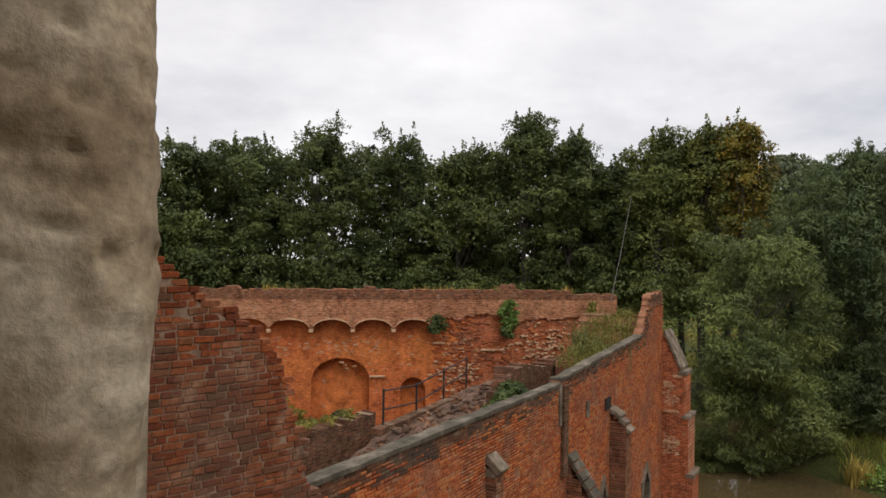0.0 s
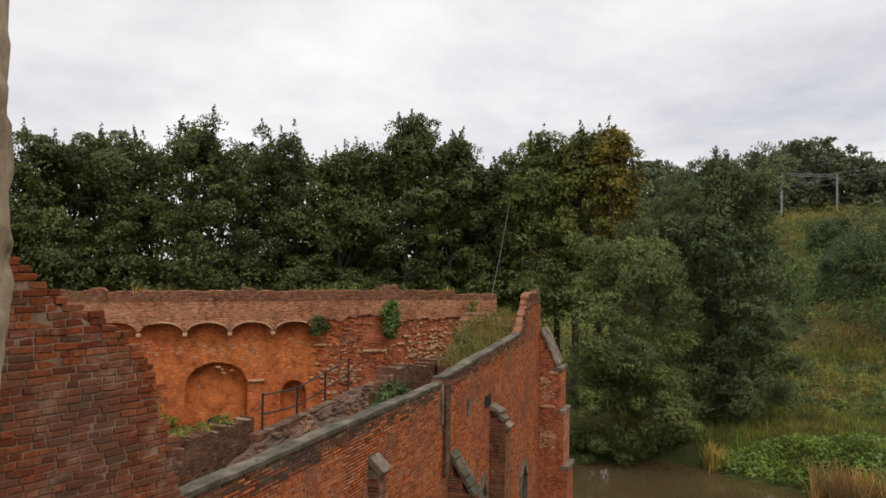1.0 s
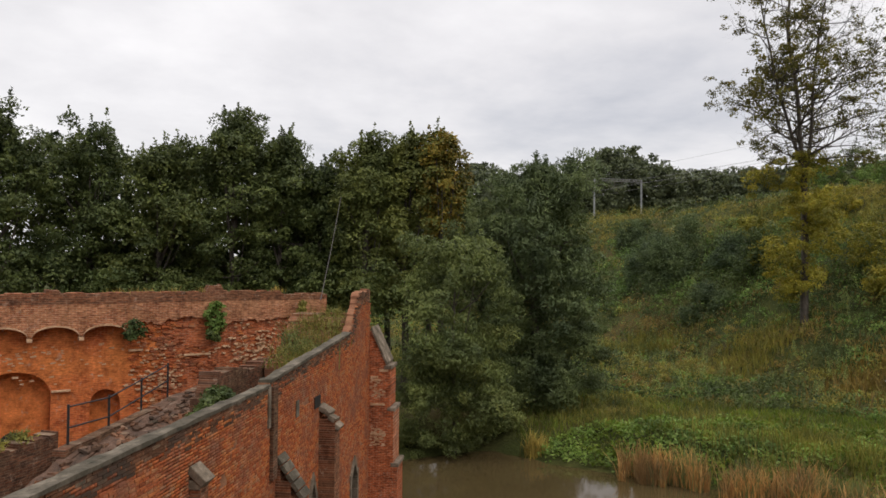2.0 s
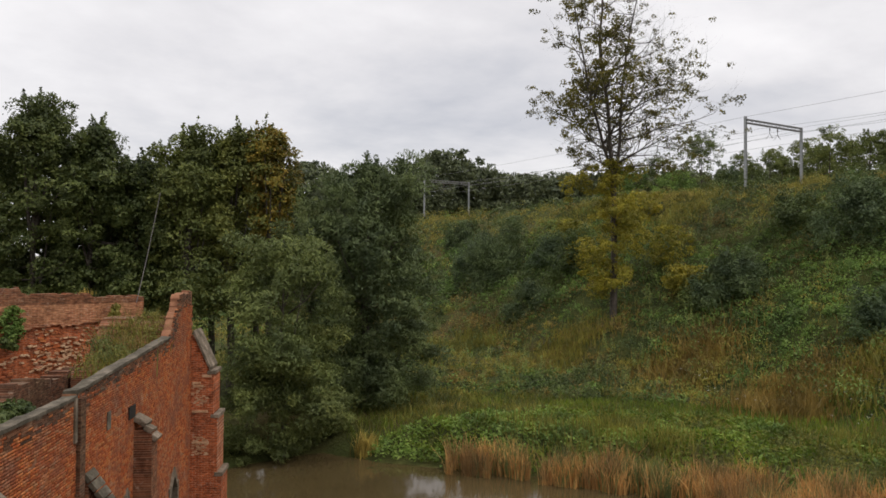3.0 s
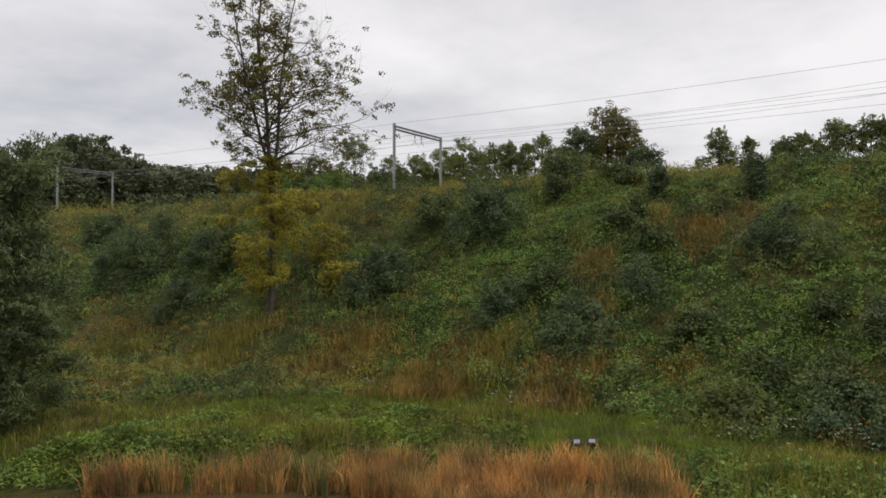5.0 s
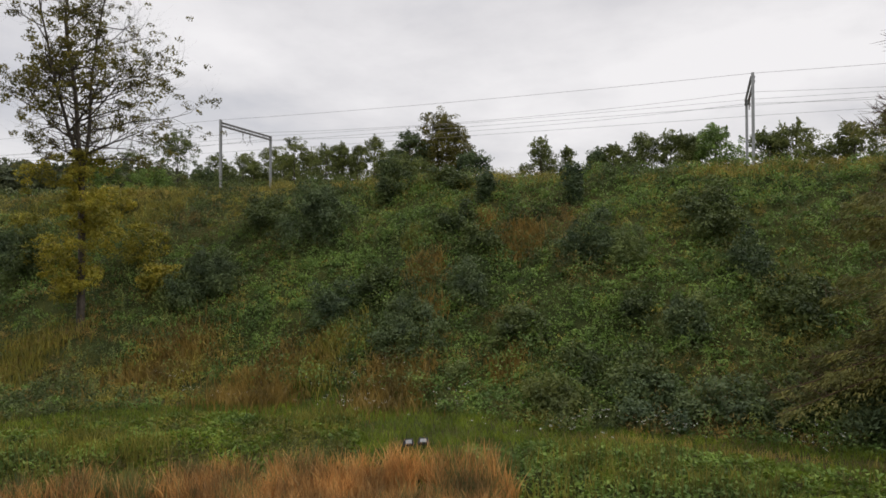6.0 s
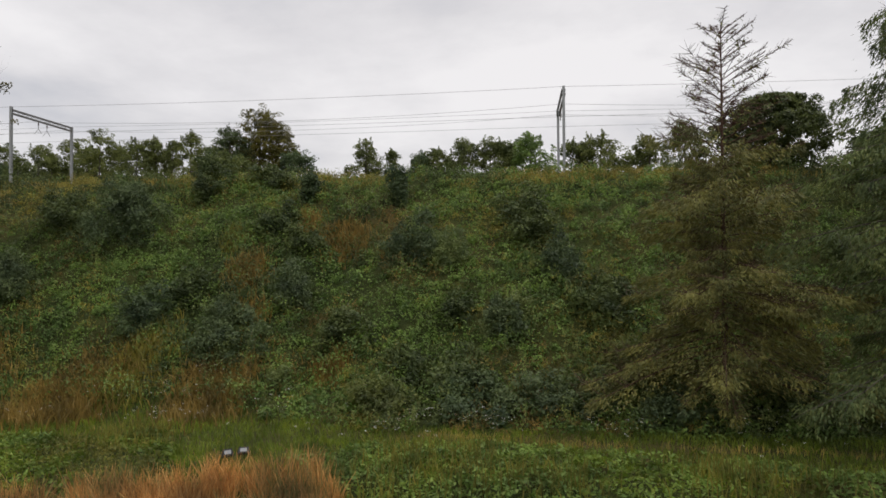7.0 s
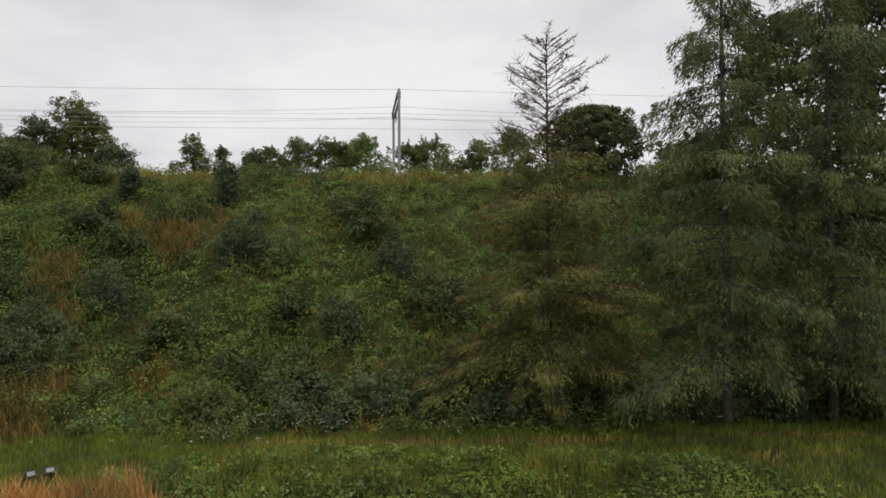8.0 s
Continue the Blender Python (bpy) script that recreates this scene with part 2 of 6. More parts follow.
M["plaster"] = coursed_material("orange_plaster", (0.52, 0.125, 0.036), (0.38, 0.080, 0.028), (0.46, 0.19, 0.085), (0.58, 0.19, 0.055), 0.12, specks=0.38)
M["niche"] = coursed_material("smooth_orange_plaster", (0.56, 0.15, 0.042), (0.50, 0.12, 0.038), (0.54, 0.17, 0.06), (0.58, 0.18, 0.052), 0.3, specks=0.1)
M["upper"] = coursed_material("weathered_brickwork", (0.40, 0.16, 0.072), (0.27, 0.085, 0.042), (0.44, 0.30, 0.19), (0.42, 0.21, 0.11), 0.05)
M["ragged"] = coursed_material("broken_brickwork", (0.46, 0.115, 0.040), (0.27, 0.075, 0.032), (0.42, 0.27, 0.18), (0.40, 0.12, 0.045), 0.04)
M["band"] = coursed_material("capping_brickwork", (0.24, 0.088, 0.042), (0.13, 0.060, 0.036), (0.24, 0.155, 0.10), (0.21, 0.10, 0.052), 0.02)
M["tower"] = coursed_material("tower_brickwork", (0.28, 0.08, 0.04), (0.18, 0.06, 0.04), (0.3, 0.24, 0.19), (0.25, 0.10, 0.06), 0.0)


def plain(name, colour, rough, metal=0.0):
    m = rough_material(name, ((0.3, tuple(0.8 * c for c in colour)), (0.7, colour)), 6.0, 60.0, rough, 0.1, 0.002, 0.5)
    m.node_tree.nodes["Principled BSDF"].inputs["Metallic"].default_value = metal
    return m


M["iron"] = plain("black_iron", (0.018, 0.016, 0.015), 0.6)
M["steel"] = plain("galvanised_steel", (0.36, 0.37, 0.37), 0.6, 0.3)
M["steel_dark"] = plain("rusty_steel", (0.11, 0.095, 0.085), 0.75, 0.2)
M["steel_beam"] = plain("dull_grey_steel", (0.19, 0.185, 0.18), 0.7, 0.2)
M["wire"] = plain("copper_wire", (0.30, 0.29, 0.29), 0.6, 0.3)
M["insulator"] = plain("brown_porcelain", (0.09, 0.05, 0.035), 0.3)
M["lamp_glass"] = plain("lamp_glass", (0.32, 0.33, 0.33), 0.2)
M["flower"] = plain("white_umbel", (0.62, 0.62, 0.55), 0.9)
M["wood"] = rough_material("old_plank", ((0.3, (0.10, 0.08, 0.06)), (0.7, (0.22, 0.18, 0.14))), 3.0, 22.0)

# ground: earth under the plants
m, n, l, b = shader("meadow_earth", 0.98, 0.1)
big, mid, fine = noise_of(n, l, 0.09, 5.0), noise_of(n, l, 0.5, 6.0), noise_of(n, l, 6.0, 5.0)
c = tint(n, l, big, ((0.35, (0.030, 0.045, 0.014)), (0.5, (0.055, 0.065, 0.020)), (0.65, (0.085, 0.070, 0.028))))
c = mixed(n, l, c, tint(n, l, mid, ((0.3, (0.55, 0.6, 0.55)), (0.7, (1.35, 1.25, 1.1)))), 0.8, "MULTIPLY")
c = mixed(n, l, c, tint(n, l, fine, ((0.3, (0.5, 0.5, 0.5)), (0.7, (1.3, 1.3, 1.3)))), 0.8, "MULTIPLY")
l.new(c, b.inputs["Base Color"])
bumped(n, l, b, fine, 0.9, 0.15)
M["ground"] = m
# moat water: murky brown, nearly still
m, n, l, b = shader("moat_water", 0.06, 0.32)
c = tint(n, l, noise_of(n, l, 0.25, 4.0), ((0.3, (0.060, 0.043, 0.018)), (0.7, (0.078, 0.056, 0.025))))
l.new(c, b.inputs["Base Color"])
bumped(n, l, b, noise_of(n, l, 2.2, 4.0), 0.12, 0.03)
M["water"] = m

# ---------------------------------------------------------------- building helpers
rng = np.random.default_rng(7)


def at(az, dist, z=0.0):
    """A place by its bearing from the tower window (degrees clockwise from +y) and its distance."""
    return Vector((dist * math.sin(radians(az)), dist * math.cos(radians(az)), z))


def mesh_of(name, verts, faces):
    """A mesh from numpy arrays: verts (n, 3), faces (m, k)."""
    me = bpy.data.meshes.new(name)
    verts, faces = np.asarray(verts, np.float32), np.asarray(faces, np.int32)
    k = faces.shape[1]
    me.vertices.add(len(verts))
    me.vertices.foreach_set("co", verts.ravel())
    me.loops.add(faces.size)
    me.loops.foreach_set("vertex_index", faces.ravel())
    me.polygons.add(len(faces))
    me.polygons.foreach_set("loop_start", np.arange(len(faces), dtype=np.int32) * k)
    me.polygons.foreach_set("loop_total", np.full(len(faces), k, np.int32))
    me.update(calc_edges=True)
    return me


def linked(name, data, material=None, parent=None, label=""):
    ob = new(name, data)
    if material is not None and not data.materials:
        data.materials.append(material)
    if parent is not None:
        ob.parent = parent
    if label:
        ob["label"] = label
    return ob


def part(name, bm, material, parent=None, label="", smooth=False):
    me = bpy.data.meshes.new(name)
    bmesh.ops.recalc_face_normals(bm, faces=bm.faces)
    bm.to_mesh(me)
    bm.free()
    if smooth:
        me.polygons.foreach_set("use_smooth", [True] * len(me.polygons))
    return linked(name, me, material, parent, label)


def box(bm, x0, x1, y0, y1, z0, z1, bevel=0.0, m=None):
    vs = [bm.verts.new((x, y, z)) for x in (x0, x1) for y in (y0, y1) for z in (z0, z1)]
    fs = [bm.faces.new([vs[i] for i in q]) for q in ((0, 1, 3, 2), (4, 6, 7, 5), (0, 4, 5, 1), (2, 3, 7, 6), (0, 2, 6, 4), (1, 5, 7, 3))]
    if m is not None:
        bmesh.ops.transform(bm, matrix=m, verts=vs)
    if bevel:
        es = list({e for f in fs for e in f.edges})
        bmesh.ops.bevel(bm, geom=es, offset=bevel, segments=2, affect="EDGES", profile=0.6)


def prism(bm, outline, y0, y1):
    """An outline in x and z, drawn out from y0 to y1."""
    a = [bm.verts.new((x, y0, z)) for x, z in outline]
    b = [bm.verts.new((x, y1, z)) for x, z in outline]
    bm.faces.new(a)
    bm.faces.new(b[::-1])
    for i in range(len(a)):
        j = (i + 1) % len(a)
        bm.faces.new((a[i], b[i], b[j], a[j]))


def strips(bm, xs, solid, y0, y1):
    """A wall as upright strips: solid(x) gives its standing stretches [(z0, z1), ...] at x."""
    for xa, xb in zip(xs[:-1], xs[1:]):
        e = 1e-4
        for (a0, a1), (b0, b1) in zip(solid(xa + e), solid(xb - e)):
            if max(a1 - a0, b1 - b0) < 0.01:
                continue
            prism(bm, [(xa, a0), (xb, b0), (xb, max(b1, b0 + 0.005)), (xa, max(a1, a0 + 0.005))], y0, y1)


def tubes(paths, sides=5):
    """Tapered round members: each path a list of (place, radius). Verts and quads."""
    vs, fs, base = [], [], 0
    ring = np.linspace(0, 2 * np.pi, sides, endpoint=False)
    for path in paths:
        p = np.array([q[0] for q in path], float)
        r = np.array([q[1] for q in path], float)
        d = np.gradient(p, axis=0)
        d /= np.linalg.norm(d, axis=1)[:, None] + 1e-9
        ref = np.where(np.abs(d[:, 2:3]) > 0.9, np.array([[1.0, 0, 0]]), np.array([[0, 0, 1.0]]))
        a = np.cross(d, ref)
        a /= np.linalg.norm(a, axis=1)[:, None] + 1e-9
        b = np.cross(d, a)
        v = p[:, None] + r[:, None, None] * (np.cos(ring)[None, :, None] * a[:, None] + np.sin(ring)[None, :, None] * b[:, None])
        vs.append(v.reshape(-1, 3))
        k = len(p)
        i, j = np.meshgrid(np.arange(k - 1), np.arange(sides), indexing="ij")
        q = np.stack([i * sides + j, i * sides + (j + 1) % sides, (i + 1) * sides + (j + 1) % sides, (i + 1) * sides + j], -1).reshape(-1, 4)
        fs.append(q + base)
        base += k * sides
    return np.concatenate(vs), np.concatenate(fs)


def leaves(centres, size, slim=0.5, droop=0.0, flat=0.0, spread=0.35, dirs=None, quad=False):
    """A pointed leaf at each centre, of three corners, or four. slim: width to length; droop pulls the tips down; flat lays them level.
    Centres of six numbers carry the way that the leaf faces."""
    c = np.asarray(centres, float)
    k = len(c)
    facing = c[:, 3:] if c.shape[1] == 6 else None
    c = c[:, :3]
    a = rng.normal(size=(k, 3)) if dirs is None else np.asarray(dirs, float) + rng.normal(size=(k, 3)) * 0.25
    a[:, 2] -= droop
    a[:, 2] *= 1 - flat
    a /= np.linalg.norm(a, axis=1)[:, None] + 1e-9
    b = np.cross(a, rng.normal(size=(k, 3)))
    if facing is not None:
        b = np.cross(facing + rng.normal(size=(k, 3)) * 0.45, a)
    elif flat:
        b[:, 2] *= 1 - flat
    b /= np.linalg.norm(b, axis=1)[:, None] + 1e-9
    s = (size * rng.uniform(1 - spread, 1 + spread, k))[:, None]
    if not quad:
        v = np.stack([c + a * s * 0.55, c - a * s * 0.38 + b * s * slim * 0.5, c - a * s * 0.38 - b * s * slim * 0.5], 1)
        return v.reshape(-1, 3), np.arange(3 * k).reshape(-1, 3)
    v = np.stack([c - a * s * 0.5, c + b * s * slim * 0.5 - a * s * 0.08, c + a * s * 0.5, c - b * s * slim * 0.5 - a * s * 0.08], 1)
    return v.reshape(-1, 3), np.arange(4 * k).reshape(-1, 4)


def puffs(centres, radii, per, squash=0.75, outward=None):
    """Leaf places over rounded clumps, each with the way it faces: out of its clump and up."""
    c = np.asarray(centres, float)
    k = len(c)
    d = rng.normal(size=(k, per, 3)) + np.array((0, 0, 0.45))
    d /= np.linalg.norm(d, axis=2)[..., None]
    r = (np.asarray(radii, float) * np.ones(k))[:, None, None] * rng.uniform(0.45, 1.1, (k, per, 1)) ** 0.6
    p = c[:, None] + d * r * np.array((1, 1, squash))
    f = d + np.array((0, 0, 0.45)) + (0 if outward is None else 0.6 * outward[:, None])
    return np.concatenate([p, f], -1).reshape(-1, 6)


def moved(q, offset):
    """The same leaf places, carried along by an offset."""
    return q + np.concatenate([np.asarray(offset, float), np.zeros(q.shape[1] - 3)])


def blades(base, height, width, lean=0.25, spread=0.35):
    """Upright bent blades of two quads each."""
    c = np.asarray(base, float)
    k = len(c)
    h = height * rng.uniform(1 - spread, 1 + spread, k)
    ang = rng.uniform(0, 2 * np.pi, k)
    w = np.stack([np.cos(ang), np.sin(ang), 0 * ang], -1) * width * rng.uniform(0.6, 1.3, k)[:, None]
    t = rng.normal(size=(k, 2)) * lean
    mid = c + np.stack([t[:, 0] * h * 0.25, t[:, 1] * h * 0.25, h * 0.55], -1)
    top = c + np.stack([t[:, 0] * h * 0.9, t[:, 1] * h * 0.9, h * (1 - 0.3 * np.abs(t[:, 0]).clip(0, 1))], -1)
    v = np.stack([c - w * 0.5, c + w * 0.5, mid + w * 0.45, mid - w * 0.45, top + w * 0.1, top - w * 0.1], 1).reshape(-1, 3)
    i = np.arange(k)[:, None] * 6
    return v, np.concatenate([i + np.array([[0, 1, 2, 3]]), i + np.array([[3, 2, 4, 5]])])


def joined(*sets):
    vs, fs, base = [], [], 0
    for v, f in sets:
        vs.append(v)
        fs.append(f + base)
        base += len(v)
    return np.concatenate(vs), np.concatenate(fs)


def vnoise(x, y, scale, seed=0):
    """Smooth value noise, about -1 to 1."""
    table = np.random.default_rng(seed).uniform(-1, 1, (64, 64))
    x, y = np.asarray(x) / scale, np.asarray(y) / scale
    i, j = np.floor(x).astype(int), np.floor(y).astype(int)
    fx, fy = x - i, y - j
    fx, fy = fx * fx * (3 - 2 * fx), fy * fy * (3 - 2 * fy)
    g = lambda p, q: table[p % 64, q % 64]
    return (g(i, j) * (1 - fx) + g(i + 1, j) * fx) * (1 - fy) + (g(i, j + 1) * (1 - fx) + g(i + 1, j + 1) * fx) * fy


def smooth(a):
    a = np.clip(a, 0, 1)
    return a * a * (3 - 2 * a)


# ---------------------------------------------------------------- ground, moat and railway embankment
LEAN_U = 0.085          # the line runs a little off the y axis
TOE, CREST, TOP = 37.5, 62.0, 15.45


def moat_depth(x, y):
    """Metres inside the moat's shoreline; negative on the bank."""
    d = np.minimum(np.minimum(24.0 + 0.9 * vnoise(y, y * 0, 5.0, 3) - x, 31.6 - y), -((x - 17) * 0.82 + (y - 29) * 0.57))
    return d + 0.35 * vnoise(x, y, 2.2, 5)


def ground_z(x, y):
    x, y = np.asarray(x, float), np.asarray(y, float)
    u = x - LEAN_U * y
    d = moat_depth(x, y)
    z = np.where(d > 0, -0.95 - np.minimum(d * 0.4, 1.3), -0.95 + 1.15 * smooth(-d / 3.5))
    k = (u - TOE) / (CREST - TOE)
    rise = np.where(k < 0.06, 0.06 * TOP * smooth((k + 0.06) / 0.12) * 0.5 / 0.5, k * TOP)
    rise = np.where(k > 0.96, TOP * (0.96 + 0.04 * smooth((k - 0.96) / 0.10)), rise)
    rise = rise + 0.6 * smooth((u - 64) / 4) - 9.0 * smooth((u - 95) / 40)
    lumps = 0.42 * vnoise(x, y, 3.1, 11) + 0.22 * vnoise(x, y, 1.4, 12) + 0.5 * vnoise(x, y, 9.0, 13)
    on_slope = smooth((k + 0.02) / 0.1) * (1 - smooth((u - 61) / 3))
    rough = 0.10 * vnoise(x, y, 1.7, 14) + 0.12 * vnoise(x, y, 5.0, 15)
    z = z + np.maximum(rise, 0) + lumps * on_slope + rough * (d < -0.5) * (1 - on_slope)
    far = np.hypot(x, y)
    return z + 8 * smooth((far - 150) / 60) * smooth((y - 60) / 80) * smooth((x + 40) / 100)


def ground_at(x, y):
    return float(ground_z(np.array([x]), np.array([y]))[0])


def where(az, tan):
    """The place on the ground that is seen from the window at this bearing and slope."""
    s = np.arange(24.0, 150.0, 0.1)
    x, y = s * math.sin(radians(az)), s * math.cos(radians(az))
    under = (EYE.z + tan * s) <= ground_z(x, y)
    i = int(np.argmax(under))
    return Vector((x[i], y[i], float(ground_z(x[i:i + 1], y[i:i + 1])[0])))


def by_line(az, u):
    """The place at this bearing and this far across from the line."""
    d = u / (math.sin(radians(az)) - LEAN_U * math.cos(radians(az)))
    p = at(az, d)
    return Vector((p.x, p.y, ground_at(p.x, p.y)))


def sheet_axis(lo, hi, step, out):
    inner = np.arange(lo, hi, step)
    grow = np.cumsum(step * 1.35 ** np.arange(1, 24))
    return np.concatenate([(lo - grow[grow < out])[::-1], inner, (hi + grow[grow < out])])


gx, gy = sheet_axis(-30, 105, 1.0, 3000), sheet_axis(-60, 135, 1.0, 3000)
xx, yy = np.meshgrid(gx, gy, indexing="ij")
i, j = np.meshgrid(np.arange(len(gx) - 1), np.arange(len(gy) - 1), indexing="ij")
w = len(gy)
quads = np.stack([i * w + j, (i + 1) * w + j, (i + 1) * w + j + 1, i * w + j + 1], -1).reshape(-1, 4)
me = mesh_of("ground", np.stack([xx, yy, ground_z(xx, yy)], -1).reshape(-1, 3), quads)
me.polygons.foreach_set("use_smooth", [True] * len(me.polygons))
tagged(linked("ground", me, M["ground"]), "overgrown earth bank, meadow and railway embankment slope", "ground", kind="structure")
bm = bmesh.new()
box(bm, -70, 26.5, -70, 34, -1.6, -0.95)
tagged(part("water", bm, M["water"]), "still murky brown water of the castle moat", "water", kind="structure")

# ---------------------------------------------------------------- castle: shared frames
OUT = Matrix(((0.489, -0.872, 0, -1.46), (0.872, 0.489, 0, 8.81), (0, 0, 1, 0), (0, 0, 0, 1)))   # x along the curtain wall, y to the courtyard
FAR = Matrix(((0.985, -0.174, 0, -4.524), (0.174, 0.985, 0, 25.61), (0, 0, 1, 0), (0, 0, 0, 1)))  # x along the hall's back wall, y away
SIDE = Matrix(((0.695, -0.719, 0, -2.085), (0.719, 0.695, 0, 5.52), (0, 0, 1, 0), (0, 0, 0, 1)))  # x along the stub of the broken wall, y away
TOWER = Matrix(((-0.407, -0.914, 0, 0), (0.914, -0.407, 0, 0), (0, 0, 1, 0), (0, 0, 0, 1)))       # x along the tower wall, y into the tower


def setting(name, bm, material, m, label, category="wall", smooth_faces=False):
    ob = part(name, bm, material, None, "", smooth_faces)
    ob.matrix_world = m
    return tagged(ob, label, category, kind="structure")


def jag(x, step, seed, amount):
    """A broken edge that steps brick by brick."""
    k = np.floor(np.asarray(x) / step)
    return amount * float(np.round(vnoise(k * 1.7, k * 0 + seed, 1.0, seed) * 2) / 2)


# hall's back wall: recessed orange lower face with two niches
def back_lower(x):
    lo, hi = 1.2, 5.95
    for x0, x1, spring, crown in ((0.0, 2.02, 3.75, 4.53), (3.12, 4.03, 3.35, 3.82)):
        if x0 <= x <= x1:
            c, r = (x0 + x1) / 2, (x1 - x0) / 2
            arch = spring + (crown - spring) * math.sqrt(max(0.0, 1 - ((x - c) / r) ** 2))
            return [(lo, 1.95), (arch, hi)]
    return [(lo, 2.0), (2.0, hi)]


def xs_with(x0, x1, step, *breaks):
    return sorted(set([round(v, 4) for v in np.arange(x0, x1, step)] + list(breaks) + [x1]))


bm = bmesh.new()
strips(bm, xs_with(-7, 5.3, 0.1, 0.0, 2.02, 3.12, 4.03), back_lower, 0.0, 0.45)
wall_back = setting("wall_back", bm, M["plaster"], FAR, "orange plastered brick hall wall with arched niches")


bm = bmesh.new()
box(bm, -7, 5.3, 0.452, 0.75, 1.2, 5.95)
setting("wall_niche_back", bm, M["niche"], FAR, "smooth orange plaster at the back of the niches")


# its upper face stands proud on a row of small vault arches
def scallop(x):
    k = (x + 1.45) % 1.42
    if x > 4.15:
        return 5.95 + 0.12 * vnoise(x, 0 * x, 0.5, 21) + jag(x, 0.11, 23, 0.09)
    return 5.60 + 0.34 * math.sqrt(max(0.0, 1 - ((k - 0.71) / 0.66) ** 2)) if abs(k - 0.71) < 0.66 else 5.58


def back_upper(x):
    return [(scallop(x), 6.60), (6.602, 6.93 + jag(x, 0.24, 31, 0.04) + (0.22 if 6.75 < x < 7.25 else 0) + (0.1 if 1.8 < x < 2.2 or -2.9 < x < -2.5 else 0) - (0.12 if x > 9.4 else 0))]


bm = bmesh.new()
strips(bm, xs_with(-7, 4.15, 0.071), lambda x: back_upper(x)[:1], -0.36, -0.004)
strips(bm, xs_with(4.15, 11.2, 0.11), lambda x: back_upper(x)[:1], -0.10, -0.004)
setting("wall_back_upper", bm, M["upper"], FAR, "pale weathered brick wall band above small vault arches")
bm = bmesh.new()
strips(bm, xs_with(-7.2, 4.2, 0.12), lambda x: back_upper(x)[1:], -0.368, 0.40)
strips(bm, xs_with(4.2, 11.2, 0.12), lambda x: back_upper(x)[1:], -0.108, 0.40)
setting("wall_back_capping", bm, M["band"], FAR, "dark sooty brick courses capping the ruined wall")
bm = bmesh.new()
for k in range(5):
    cx = -1.45 + 1.42 * k
    ring = [(cx + 0.71 + 0.66 * math.cos(a), 5.60 + 0.34 * math.sin(a)) for a in np.linspace(math.pi, 0, 13)]
    if k == 0:
        ring = ring[4:]
    if k == 4:
        ring = ring[:2]
    for (xa, za), (xb, zb) in zip(ring[:-1], ring[1:]):
        prism(bm, [(xa, za - 0.035), (xb, zb - 0.035), (xb, zb + rng.uniform(0.005, 0.03)), (xa, za + rng.uniform(0.005, 0.03))], -0.43, -0.362)
    box(bm, cx - 0.075, cx + 0.075, -0.42, -0.10, 5.46, 5.575, 0.02)
setting("trim_vault_rib", bm, M["pale"], FAR, "pale stone rib of the broken vault arches", "trim")
bm = bmesh.new()
strips(bm, xs_with(5.2, 11.2, 0.3), lambda x: [(1.2, 6.60)], 0.0, 0.7)
setting("wall_back_ragged", bm, M["ragged"], FAR, "ragged red brick wall with torn out facing")
# torn masonry: stones and bricks left standing out of the wall
bm = bmesh.new()
for k in range(1700):
    x, z = rng.uniform(4.3, 11.0), rng.uniform(2.4, 6.1)
    if vnoise(x, z, 0.9, 41) < -0.25:
        continue
    q = rng.uniform(0.4, 1.0)
    box(bm, -0.11 * q, 0.11 * q, -rng.uniform(0.01, 0.075), 0.1, -0.033 * q, 0.033 * q, 0.0, pose(x, 0, z, rng.uniform(-12, 12), rng.uniform(-10, 10), rng.uniform(-15, 15)))
tagged(setting("wall_back_torn_bricks", bm, M["brick_orange"], FAR, "broken orange bricks standing out of a torn wall"), kind="stuff")
bm = bmesh.new()
for k in range(330):
    x, z = (rng.normal(8.4, 0.9), rng.normal(4.9, 0.45)) if k < 210 else (rng.normal(5.2, 0.4), rng.normal(4.1, 0.6))
    if vnoise(x, z, 1.1, 43) < -0.2 + 0.25 * rng.uniform() or z > 5.9:
        continue
    q = rng.uniform(0.3, 0.7)
    box(bm, -0.10 * q, 0.10 * q, -rng.uniform(0.03, 0.10), 0.1, -0.045 * q, 0.045 * q, 0.0, pose(x, 0, z, rng.uniform(-15, 15), rng.uniform(-25, 25), rng.uniform(-15, 15)))
for k in range(90):
    x, z = rng.uniform(-2.5, 4.6), rng.choice((rng.uniform(4.55, 5.3), rng.uniform(3.9, 5.3)))
    q = rng.uniform(0.3, 0.8)
    box(bm, -0.11 * q, 0.11 * q, -0.012, 0.1, -0.035 * q, 0.035 * q, 0.0, pose(x, 0, z, 0, rng.uniform(-12, 12), 0))
for x, z, w_ in ((4.25, 5.0, 0.45), (2.02, 3.84, 0.55), (6.0, 4.75, 0.9), (6.9, 5.5, 0.4)):
    box(bm, x, x + w_, -0.10, 0.05, z, z + 0.07, 0.015)
tagged(setting("wall_back_rubble_stones", bm, M["pale"], FAR, "pale stones in the torn wall core"), kind="stuff")
